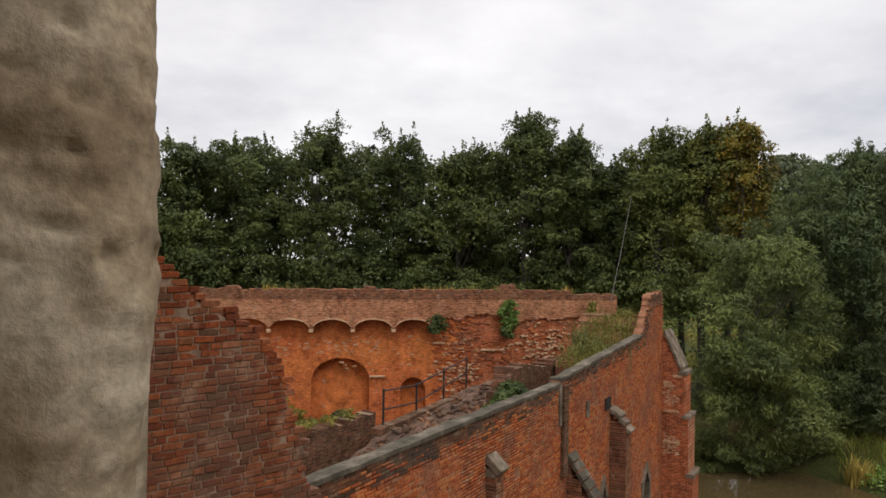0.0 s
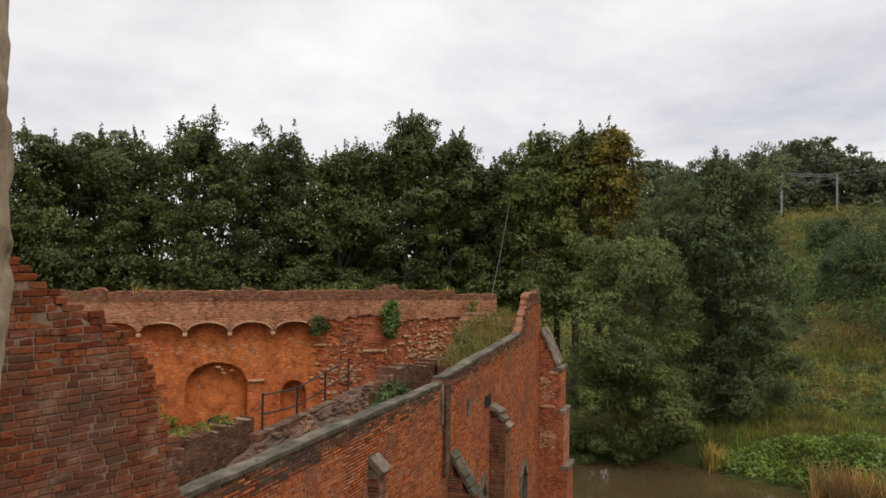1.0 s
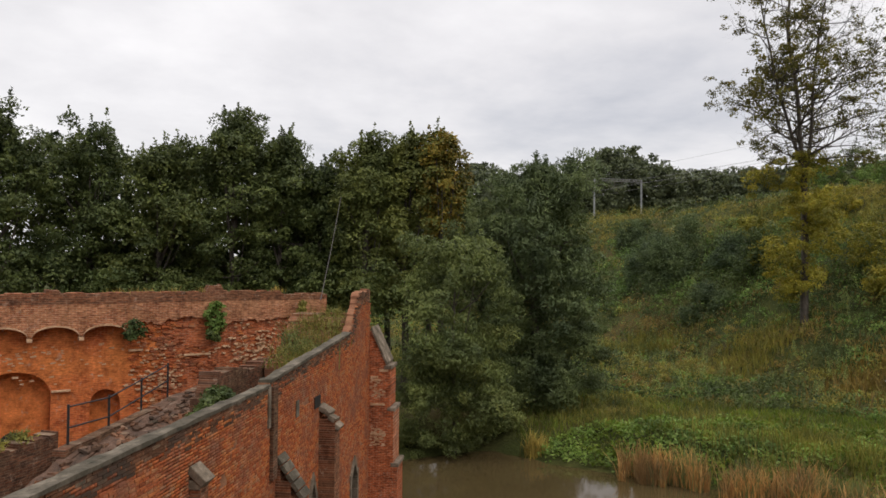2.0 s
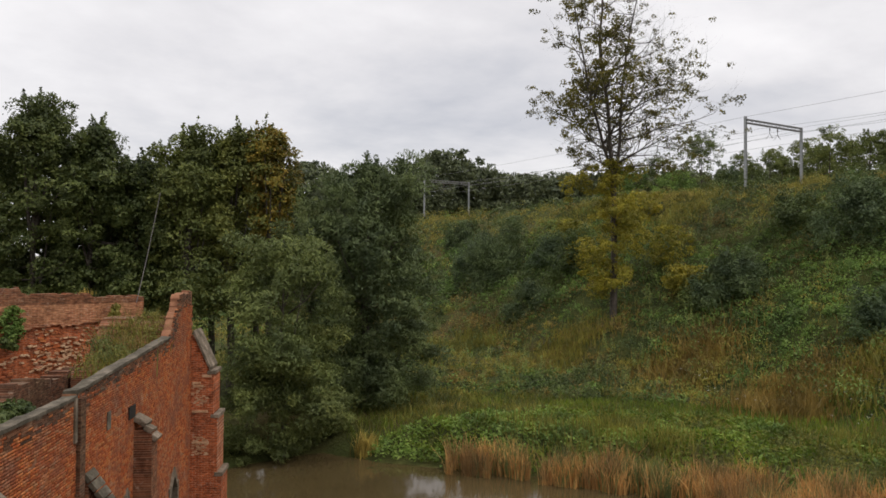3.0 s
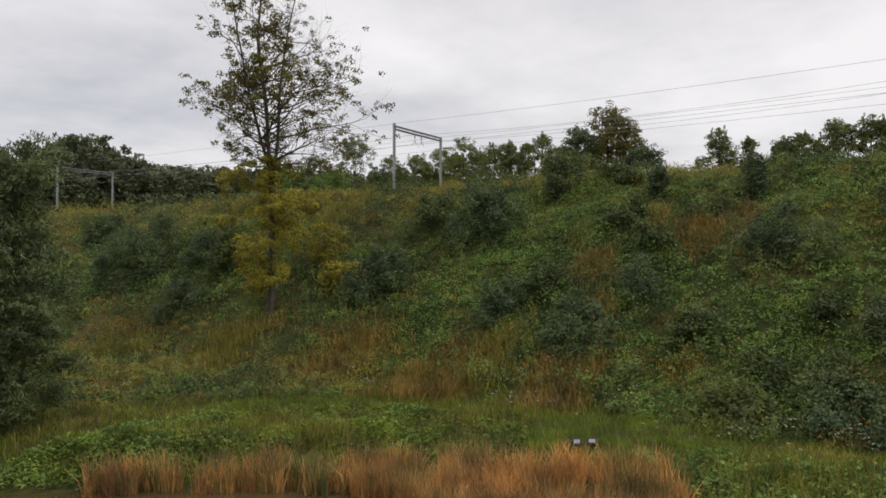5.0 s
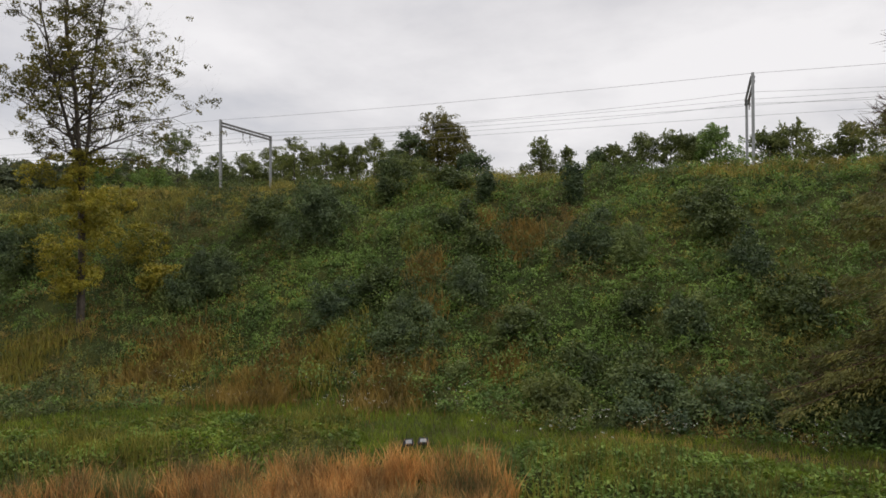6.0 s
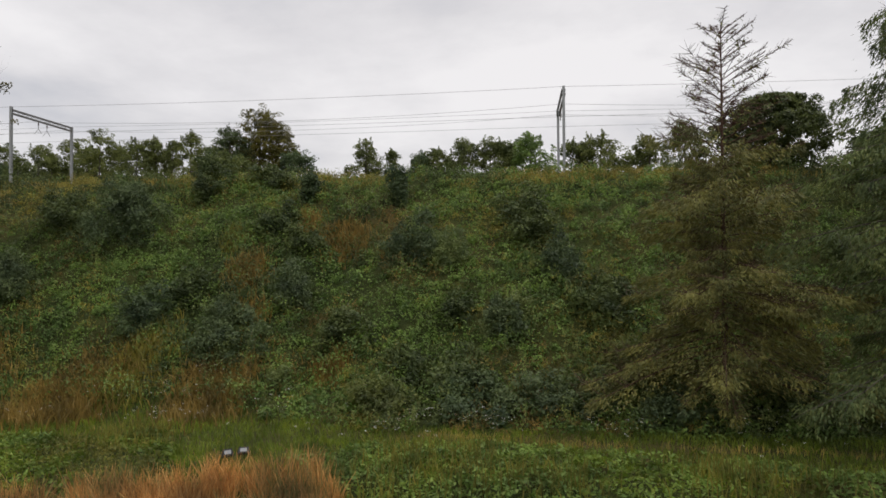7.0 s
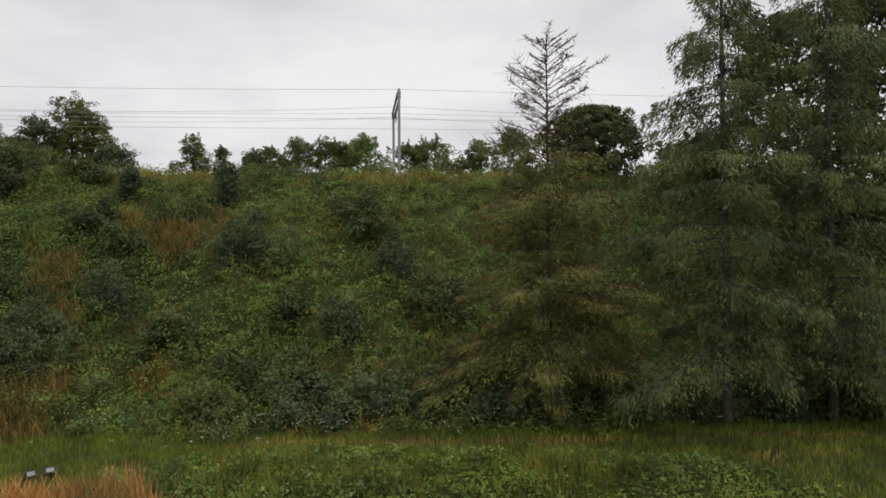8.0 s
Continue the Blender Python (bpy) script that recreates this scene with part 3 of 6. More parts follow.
# brick arches over the niches
for cx, r, spring, crown, k in ((1.01, 1.01, 3.75, 4.53, 26), (3.575, 0.455, 3.35, 3.82, 14)):
    bm = bmesh.new()
    for a in np.linspace(0.03, math.pi - 0.03, k):
        x, z = cx + (r + 0.13) * math.cos(a), spring + (crown - spring + 0.13) * math.sin(a)
        t = math.degrees(math.atan2(math.sin(a) * r, math.cos(a) * (crown - spring)))
        box(bm, -0.12, 0.12, -rng.uniform(0.004, 0.018), 0.1, -0.034, 0.034, 0.0, pose(x, 0, z, 0, -t, 0))
    setting("trim_niche_arch", bm, M["plaster"], FAR, "orange brick arch ring over a wall niche", "trim")
# no real hole here: a black slab stands for the shade inside one
bm = bmesh.new()
strips(bm, xs_with(0.72, 1.3, 0.05), lambda x: [(2.2, 2.42 + 0.2 * math.sqrt(max(0.0, 1 - ((x - 1.01) / 0.29) ** 2)))], 0.40, 0.449)
setting("wall_niche_hole_shade", bm, M["iron"], FAR, "black arched slab for the shade of a hole low in the big niche", "opening")

# curtain wall over the moat
WALL_END = 18.0


def curtain_top(s):
    t = 5.40 + 0.0 * s if s < 8.3 else 5.50 + 0.055 * (s - 8.3)
    if s > 14.6:
        t += 1.02 * float(np.clip((s - 15.3) / 1.1, 0, 1)) ** 1.2 + (jag(s, 0.18, 52, 0.10) if s > 15.3 else 0.0)
    return t


OPENINGS = ((11.25, 11.75, 0.4, 2.45), (15.5, 16.3, -0.2, 1.75))


def curtain(s):
    for a, b, z0, z1 in OPENINGS:
        if a < s < b:
            c = (a + b) / 2
            return [(-2.5, z0), (z1 - 1.2 * abs(s - c), curtain_top(s) - 0.1)]
    return [(-2.5, 0.0), (0.0, curtain_top(s) - (0.1 if s < 15.3 else 0.0))]


bm = bmesh.new()
strips(bm, xs_with(-2.04, WALL_END, 0.12, 8.3, 8.302, 11.25, 11.5, 11.75, 15.5, 15.9, 16.3), curtain, 0.006, 0.26)
wall_curtain = setting("wall_curtain", bm, M["mortar_red"], OUT, "tall red brick curtain wall rising from the moat")
bm = bmesh.new()
strips(bm, xs_with(-2.04, 15.3, 0.17, 8.3, 8.302), lambda s: [(curtain_top(s) - 0.10, curtain_top(s) - 0.035 + 0.014 * float(vnoise(s, 0, 0.4, 56)))], -0.04, 0.10)
strips(bm, xs_with(-2.04, 15.3, 0.21, 8.3, 8.302), lambda s: [(curtain_top(s) - 0.10, curtain_top(s) - 0.05 + 0.022 * float(vnoise(s, 3, 0.3, 57)))], 0.102, 0.25)
setting("trim_curtain_coping", bm, M["coping"], OUT, "grey weathered stone coping along the curtain wall", "trim")
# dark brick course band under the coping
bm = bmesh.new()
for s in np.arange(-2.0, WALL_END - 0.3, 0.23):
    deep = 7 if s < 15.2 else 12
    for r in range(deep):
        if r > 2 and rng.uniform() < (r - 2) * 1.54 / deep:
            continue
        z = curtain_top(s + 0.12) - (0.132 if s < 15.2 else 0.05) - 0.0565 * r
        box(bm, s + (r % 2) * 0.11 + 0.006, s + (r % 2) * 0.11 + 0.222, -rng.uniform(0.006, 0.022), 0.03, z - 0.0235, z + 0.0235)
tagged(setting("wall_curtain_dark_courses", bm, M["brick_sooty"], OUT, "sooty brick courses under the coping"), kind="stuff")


# stepped buttress at the corner
bm = bmesh.new()
prism(bm, [(-0.02, -2.5), (1.0, -2.5), (1.0, 0.95), (0.86, 1.15), (0.86, 2.85), (0.72, 3.0), (0.72, 4.30), (0.60, 4.42), (0.05, 5.62), (-0.02, 5.62)], 0, 1.1)
corner = setting("wall_corner_buttress", bm, M["ragged"], OUT @ pose(WALL_END + 0.25, 0, 0) @ Matrix.Rotation(radians(-90), 4, "Z") @ pose(0, -0.25, 0), "red brick corner buttress patched with pale stone", "buttress")
bm = bmesh.new()
for k in range(6):
    a = (0.05 + 0.55 * k / 6, 5.66 - 1.2 * k / 6)
    prism(bm, [(a[0] - 0.01, a[1] + 0.02), (a[0] + 0.10, a[1] - 0.19), (a[0] + 0.128, a[1] - 0.09), (a[0] + 0.02, a[1] + 0.12)], -0.04, 1.1)
box(bm, 0.52, 0.78, -0.03, 1.1, 4.33, 4.45, 0.02)
box(bm, 0.64, 0.91, -0.03, 1.1, 2.90, 3.02, 0.02)
box(bm, 0.78, 1.05, -0.03, 1.1, 1.0, 1.14, 0.02)
setting("trim_buttress_stone", bm, M["cap"], corner.matrix_world, "pale stone weathering of the corner buttress", "trim")
bm = bmesh.new()
for z_, lo_, hi_ in ((4.05, 0.05, 0.32), (4.28, 0.35, 0.66), (3.95, 0.08, 0.4), (3.12, 0.05, 0.55), (2.1, 0.05, 0.6)):
    box(bm, lo_, hi_, -0.022, 0.05, z_ - 0.04, z_ + 0.04, 0.01)
for k in range(70):
    x, z = rng.uniform(0.06, 0.55), rng.choice((rng.uniform(3.3, 4.0), rng.uniform(1.7, 2.3)))
    box(bm, x - 0.05, x + 0.05, -0.012, 0.05, z - 0.02, z + 0.02)
tagged(setting("trim_buttress_lime", bm, M["pale"], corner.matrix_world, "pale lime patches between the buttress bricks", "trim"), kind="stuff")

# end of the hall beside the corner: broken brick mass
def hall_top(s):
    return 4.95 + 1.3 * float(smooth((s - 14.9) / 2.0))


bm = bmesh.new()
strips(bm, xs_with(14.4, 17.9, 0.16), lambda s: [(1.5, hall_top(s) + jag(s, 0.16, 51, 0.08))], 0.27, 1.4)
strips(bm, xs_with(14.4, 17.9, 0.16), lambda s: [(1.5, hall_top(s) - 0.1 + jag(s, 0.16, 55, 0.12))], 1.402, 2.4)
setting("wall_hall_end", bm, M["band"], OUT, "broken brick end of the hall beside the corner")
# inner walls and wall walk
bm = bmesh.new()
strips(bm, xs_with(8.4, 15.6, 0.24), lambda s: [(1.5, 3.72 + 0.04 * (s - 8) + jag(s, 0.48, 61, 0.02))], 4.75, 5.05)
setting("wall_inner", bm, M["dark_wall"], OUT, "low dark broken inner wall under the railing")
bm = bmesh.new()
strips(bm, xs_with(10.8, 15.6, 0.24), lambda s: [(1.5, 5.02 - 0.03 * (s - 10.8) + jag(s, 0.24, 64, 0.12) - (0.5 if s < 11.2 else 0.0))], 2.5, 3.0)
setting("wall_inner_stub", bm, M["dark_wall"], OUT, "broken mossy inner wall stub")


def walk_height(s, y):
    return 3.1 + 0.55 * float(smooth((s - 6.5) / 3)) + 0.35 * float(smooth((s - 10) / 4)) + 0.10 * float(vnoise(s, y, 0.5, 62)) + 0.25 * float(smooth((1.4 - y) / 1.0))


bm = bmesh.new()
for y in np.arange(0.265, 4.7, 0.31):
    strips(bm, xs_with(-2.0, 15.6, 0.4), lambda s: [(1.5, walk_height(s, y))], y, y + 0.308)
setting("wall_walk", bm, M["rubble"], OUT, "rubble strewn wall walk behind the curtain wall", "walkway")
bm = bmesh.new()
for k in range(900):
    s, y = rng.uniform(0, 15.0), rng.uniform(0.5, 4.7)
    box(bm, -0.10, 0.10, -0.05, 0.05, -0.03, 0.03, 0.0, pose(s, y, walk_height(s, y) + 0.02, rng.uniform(-20, 20), rng.uniform(-20, 20), rng.uniform(0, 360)))
tagged(setting("wall_walk_rubble", bm, M["brick_sooty"], OUT, "loose broken bricks on the wall walk", "rubble"), kind="stuff")
a, b_ = Vector((-3.6, 17.7, 0)), Vector((-1.75, 19.95, 0))
low_wall = Matrix.Translation(a) @ Matrix.Rotation(math.atan2(b_.y - a.y, b_.x - a.x), 4, "Z")
bm = bmesh.new()
strips(bm, xs_with(0, 2.9, 0.22), lambda s: [(1.5, 3.72 + 0.04 * s + jag(s, 0.22, 63, 0.07))], 0.0, 0.5)
setting("wall_low", bm, M["dark_wall"], low_wall, "low mossy broken brick wall in the courtyard")
bm = bmesh.new()
box(bm, 0.5, 17.2, 4.8, 16.0, 1.2, 2.0)
setting("floor_courtyard", bm, M["rubble"], OUT, "rubble and weeds on the ruined hall floor", "floor")

# tower around the camera; its unseen room is added to block and bounce light
bm = bmesh.new()
box(bm, 0.82, 5.6, 0.012, 0.62, -2.5, 12.0)
box(bm, -5.0, -0.75, 0.012, 0.62, -2.5, 12.0)
box(bm, -0.748, 0.818, 0.012, 0.62, -2.5, 7.1)
box(bm, -0.748, 0.818, 0.012, 0.62, 9.4, 12.0)
setting("wall_tower", bm, M["tower"], TOWER @ pose(0, 0, 0), "brick tower wall with a stone framed window opening")
bm = bmesh.new()
box(bm, -5.0, 5.6, 5.4, 6.0, -2.5, 12.0)
box(bm, -5.6, -5.002, 0.012, 6.0, -2.5, 12.0)
box(bm, 5.602, 6.2, 0.012, 6.0, -2.5, 12.0)
setting("wall_tower_inner", bm, M["tower"], TOWER, "unseen brick walls added to close the tower room")
bm = bmesh.new()
box(bm, -5.0, 5.6, 0.622, 5.398, 6.0, 6.3)
setting("floor", bm, M["wood"], TOWER, "unseen plank floor added to the tower room", "floor")
bm = bmesh.new()
box(bm, -5.6, 6.2, 0.012, 6.0, 12.002, 12.3)
setting("ceiling", bm, M["wood"], TOWER, "unseen plank ceiling added over the tower room", "ceiling")


# weathered limestone jamb beside the window
def jamb_block(z0, z1, x0, seed):
    """One block of the jamb, with a worn round arris towards the open air."""
    zs = np.linspace(z0 + 0.0005, z1 - 0.0005, max(6, int((z1 - z0) / 0.006)))
    prof = [(0.34, -0.024)] + [(x0 + 0.055 - 0.055 * math.sin(a) * 1.0, 0.031 - 0.055 * math.cos(a)) for a in np.linspace(0, math.pi / 2, 15)] + [(x0, 0.031 + q) for q in np.linspace(0.012, 0.30, 24)] + [(0.34, 0.33)]
    prof = np.array(prof)
    v = np.zeros((len(zs), len(prof), 3))
    v[..., 0], v[..., 1], v[..., 2] = prof[None, :, 0], prof[None, :, 1], zs[:, None]
    q = v[..., 1] * 1.0 + v[..., 0] * 0.7
    bump = 0.005 * vnoise(q, v[..., 2] * 0.5, 0.06, seed) + 0.0035 * vnoise(q, v[..., 2] * 0.6, 0.022, seed + 1) + 0.0018 * vnoise(q, v[..., 2], 0.011, seed + 2)
    bump = bump + np.interp(zs, (7.84, 7.92, 8.0, 8.10, 8.12, 8.3), (-0.007, -0.002, 0.002, 0.0, -0.004, -0.005))[:, None]
    pits = np.maximum(vnoise(q, v[..., 2], 0.016, seed + 3) - 0.5, 0) * 0.018 + np.maximum(vnoise(q, v[..., 2] * 0.4, 0.03, seed + 4) - 0.35, 0) * 0.009
    edge = np.exp(-((zs - z0) / 0.006) ** 2) + np.exp(-((zs - z1) / 0.006) ** 2)
    push = bump - pits - 0.003 * edge[:, None]
    push[:, 0] = push[:, -1] = 0
    v[..., 0] -= push
    v[..., 1] -= push * 0.8
    n_, k = len(zs), len(prof)
    i_, j_ = np.meshgrid(np.arange(n_ - 1), np.arange(k), indexing="ij")
    f = np.stack([i_ * k + j_, i_ * k + (j_ + 1) % k, (i_ + 1) * k + (j_ + 1) % k, (i_ + 1) * k + j_], -1).reshape(-1, 4)
    me_ = mesh_of("jamb_stone", v.reshape(-1, 3), f)
    me_.polygons.foreach_set("use_smooth", [True] * len(me_.polygons))
    return me_


jamb = tagged(new("window_1", None), "worn pale limestone jamb of the tower window", "window", kind="structure")
jamb.matrix_world = TOWER @ pose(0.24, 0, 0)
for z0, z1, x0, seed in ((7.1, 9.0, 0.26, 79),):
    linked("jamb_stone", jamb_block(z0, z1, x0, seed), M["stone"], jamb)

# iron railing on the inner wall
rail = tagged(new("railing", None), "black iron railing on the broken inner wall", "railing")
feet = [at(-4.45, 19.0, 3.78), at(-1.9, 20.4, 3.7), at(0.2, 22.3, 3.82), at(1.95, 24.2, 3.95)]
rail.location = feet[0]
for p in feet:
    bm = bmesh.new()
    box(bm, -0.028, 0.028, -0.028, 0.028, -0.35, 0.90, 0.006, Matrix.Translation(p - feet[0]))
    part("post", bm, M["iron"], rail)
for h in (0.84, 0.36):
    v, f = tubes([[(np.array(p - feet[0]) + (0, 0, h), 0.021) for p in feet]], 6)
    linked("bar", mesh_of("bar", v, f), M["iron"], rail)
v, f = tubes([[(np.array(at(12.9, 27.5, 6.6)), 0.014), (np.array(at(13.6, 33, 8.4)), 0.014), (np.array(at(14.35, 41.0, 11.6)), 0.014)]], 5)
tagged(linked("stay_cable", mesh_of("stay_cable", v, f), M["steel_dark"]), "thin grey stay cable rising from the wall corner", "cable")

# ---------------------------------------------------------------- railway on the embankment
BASES = [Vector((67.2, -8.7, 0)), Vector((72.6, 45.8, 0)), Vector((77.0, 114.6, 0)), Vector((62.0, -66.0, 0))]
ACROSS = Vector((9.95, -0.75, 0))
MAST_TOP = 24.0


def portal(foot):
    foot = Vector((foot.x, foot.y, ground_at(foot.x, foot.y)))
    ob = new("catenary_portal", None)
    ob.matrix_world = Matrix.Translation(foot) @ Matrix.Rotation(math.atan2(ACROSS.y, ACROSS.x), 4, "Z")
    tagged(ob, "grey steel catenary portal over the railway tracks", "catenary portal", "portals along the railway")
    high, span = MAST_TOP - foot.z, ACROSS.length
    for x, top in ((0, high + 0.25), (span, high)):
        bm = bmesh.new()
        box(bm, x - 0.12, x - 0.08, -0.12, 0.12, -1.0, top)
        box(bm, x + 0.08, x + 0.12, -0.12, 0.12, -1.0, top)
        box(bm, x - 0.08, x + 0.08, -0.02, 0.02, -1.0, top)
        post = part("post", bm, M["steel"], ob)
        bm = bmesh.new()
        box(bm, x - 0.35, x + 0.35, -0.35, 0.35, -1.2, 0.15, 0.03)
        part("footing", bm, M["coping"], post, "concrete footing")
    bm = bmesh.new()
    for z in (high - 0.45, high - 0.08):
        for y in (-0.14, 0.14):
            box(bm, 0, span, y - 0.05, y + 0.05, z - 0.055, z + 0.055)
    for k in range(14):
        x0 = span * k / 14
        for y in (-0.14, 0.14):
            prism(bm, [(x0, high - 0.45), (x0 + 0.05, high - 0.45), (x0 + span / 14, high - 0.08), (x0 + span / 14 - 0.05, high - 0.08)], y - 0.02, y + 0.02)
    part("beam", bm, M["steel_beam"], ob, "grey lattice beam")
    for x in (4.2, 5.6):
        v, f = tubes([[((x, 0, high - 0.45), 0.03), ((x, 0, high - 1.25), 0.03), ((x + 0.5, 0, high - 1.7), 0.025)], [((x, 0, high - 1.25), 0.02), ((x - 0.7, 0, high - 1.95), 0.02)]], 6)
        hanger = linked("hanger", mesh_of("hanger", v, f), M["steel_dark"], ob)
        v, f = tubes([[((x, 0, high - 0.62), 0.03), ((x, 0, high - 0.68), 0.09), ((x, 0, high - 0.76), 0.04), ((x, 0, high - 0.84), 0.09), ((x, 0, high - 0.92), 0.03)]], 8)
        linked("insulator", mesh_of("insulator", v, f), M["insulator"], hanger, "brown porcelain insulator")
    return ob


for foot in BASES:
    portal(foot)
ORDER = [BASES[3], BASES[0], BASES[1], BASES[2]]
far_end = BASES[2] + (BASES[2] - BASES[1])


def overhead_wire(across, drop, sag, label):
    pts = []
    stops = ORDER + [far_end]
    for a, b_ in zip(stops[:-1], stops[1:]):
        for k in range(12):
            t = k / 12
            p = a.lerp(b_, t) + ACROSS * across
            pts.append((np.array((p.x, p.y, MAST_TOP - drop - sag * 4 * t * (1 - t))), 0.014))
    v, f = tubes([pts], 4)
    tagged(linked("overhead_wire", mesh_of("overhead_wire", v, f), M["wire"]), label, "wire", "wires over the railway")


overhead_wire(0.0, -0.2, 0.25, "thin grey feeder wire strung from mast to mast")
overhead_wire(1.0, -0.05, 0.25, "thin grey feeder wire strung from mast to mast")
for across in (0.25, 0.75):
    overhead_wire(across, 0.85, 0.75, "thin grey messenger wire over the railway")
    overhead_wire(across, 2.05, 0.05, "thin grey contact wire over the railway")
for across in (0.18, 0.32, 0.68, 0.82):
    a, b_ = BASES[3] + ACROSS * across, far_end + ACROSS * across
    v, f = tubes([[(np.array((a.x, a.y, 16.25)), 0.06), (np.array(((a.x + b_.x) / 2, (a.y + b_.y) / 2, 16.25)), 0.06), (np.array((b_.x, b_.y, 16.25)), 0.06)]], 4)
    tagged(linked("rail", mesh_of("rail", v, f), M["steel_dark"]), "rusty steel rail on the embankment top", "rail", "rails of the railway")

# ---------------------------------------------------------------- trees


def spikes(tops, count, height, leaf, per):
    """Leafy shoots that stand up out of a crown."""
    pick = tops[rng.integers(0, len(tops), count)]
    out = []
    for p in pick:
        h = height * rng.uniform(0.4, 1.2)
        lean = rng.normal(size=2) * 0.18
        t = rng.uniform(0, 1, per)
        q = p + np.stack([lean[0] * h * t, lean[1] * h * t, h * t], -1) + rng.normal(size=(per, 3)) * leaf * 0.7 * (1.1 - t)[:, None]
        out.append(q)
    return np.concatenate(out)


def crown_points(rx, z0, z1, clumps, per, clump, widest=0.4, ry=None, hollow=0.45):
    """Leaf places in clumps through a crown of uneven outline, and the clumps' centres."""
    v = rng.uniform(0, 1, clumps) ** 0.9
    prof = np.where(v < widest, 0.55 + 0.45 * (v / widest) ** 0.8, np.sqrt(np.clip(1 - ((v - widest) / (1.03 - widest)) ** 2, 0.0, 1)))
    ang = rng.uniform(0, 2 * np.pi, clumps)
    wob = 1 + 0.22 * np.sin(ang * 3 + v * 9 + rng.uniform(0, 6)) + 0.15 * np.sin(ang * 5 - v * 14 + rng.uniform(0, 6))
    r = prof * wob * rng.uniform(0, 1, clumps) ** hollow
    c = np.stack([r * rx * np.cos(ang), r * (ry or rx) * np.sin(ang), z0 + (z1 - z0) * v], -1)
    out = np.stack([np.cos(ang) * r, np.sin(ang) * r, (v - 0.4) * 1.4], -1)
    return puffs(c, clump * 1.45 * rng.uniform(0.6, 1.3, clumps), per, 0.7, out), c


def lobed_points(rx, z0, z1, clumps, per, clump, widest=0.4, lobes=10):
    """Leaf places on a crown that is made of several bulging boughs, with gaps between them."""
    v = np.concatenate([[0.86, 0.08], rng.uniform(0.08, 0.9, lobes - 2)])
    prof = np.where(v < widest, 0.6 + 0.4 * v / widest, np.sqrt(np.clip(1 - ((v - widest) / (1.05 - widest)) ** 2, 0.02, 1)))
    ang = np.arange(lobes) * 2.4 + rng.uniform(0, 0.9, lobes)
    far_ = rx * prof * rng.uniform(0.45, 0.72, lobes)
    far_[0] *= 0.3
    size = rx * rng.uniform(0.36, 0.52, lobes) * (0.65 + 0.35 * prof)
    mid_ = np.stack([far_ * np.cos(ang), far_ * np.sin(ang), z0 + (z1 - z0) * v], -1)
    mid_[:, 2] = np.clip(mid_[:, 2], z0 + size * 0.5, z1 - size * 0.85)
    pick = rng.choice(lobes, clumps, p=size ** 2 / (size ** 2).sum())
    d = rng.normal(size=(clumps, 3)) + np.array((0, 0, 0.35))
    d /= np.linalg.norm(d, axis=1)[:, None]
    c = mid_[pick] + d * (size[pick] * rng.uniform(0.35, 1.08, clumps) ** 0.7)[:, None] * np.array((1, 1, 0.9))
    return puffs(c, clump * 1.4 * rng.uniform(0.6, 1.3, clumps), per, 0.65, d), c


def limbs(base_r, height, centres, count, fork=0.3):
    top = np.array((0, 0, height * 0.9))
    stem = [(np.array((0, 0, -0.4)), base_r * 1.25), (np.array((0.05, 0, height * 0.15)), base_r), (np.array((-0.1, 0.08, height * 0.45)), base_r * 0.7), (top, base_r * 0.15)]
    paths = [stem]
    for c in centres[rng.integers(0, len(centres), count)]:
        h = min(height * rng.uniform(fork, fork + 0.4), c[2] - 0.2)
        s = np.array((0, 0, max(h, 0.3)))
        m_ = (s + c) / 2 + np.array((0, 0, -0.1 * np.linalg.norm(c - s)))
        r = base_r * 0.38
        paths.append([(s, r), (m_, r * 0.6), (c, r * 0.18)])
    return tubes(paths, 6)


def broadleaf(name, spot, top, rx, low, material, label, category="tree", group="", clumps=300, per=70, leaf=0.2, clump=0.42, slim=0.6, droop=0.0, widest=0.4, ry=None, shoots=40, shoot=1.1, base_r=0.22, bark="bark", hollow=0.45, n_limbs=22, lobes=0):
    """A tree at spot, its crown from low to top (heights in the world)."""
    ob = tagged(new(name, None), label, category, group)
    ob.location = spot
    z0, z1 = low - spot.z, top - spot.z
    p, c = crown_points(rx * (0.7 if lobes else 1), z0, z1 - (0.08 * (z1 - z0) if lobes else 0), clumps // 2 if lobes else clumps, per, clump, widest, ry, hollow)
    if lobes:
        p2, c2 = lobed_points(rx, z0, z1, clumps - clumps // 2, per, clump, widest, lobes)
        p, c = np.concatenate([p, p2]), np.concatenate([c, c2])
    sets = [leaves(p, leaf, slim, droop)]
    if shoots:
        high = c[c[:, 2] > z0 + 0.55 * (z1 - z0)]
        sets.append(leaves(spikes(high, shoots, shoot, leaf, 34), leaf, slim, droop * 0.3))
    linked("crown", mesh_of("crown", *joined(*sets)), M[material], ob)
    linked("trunk", mesh_of("trunk", *limbs(base_r, z1, c, n_limbs)), M[bark], ob)
    return ob


ROW = "row of trees behind the ruin"
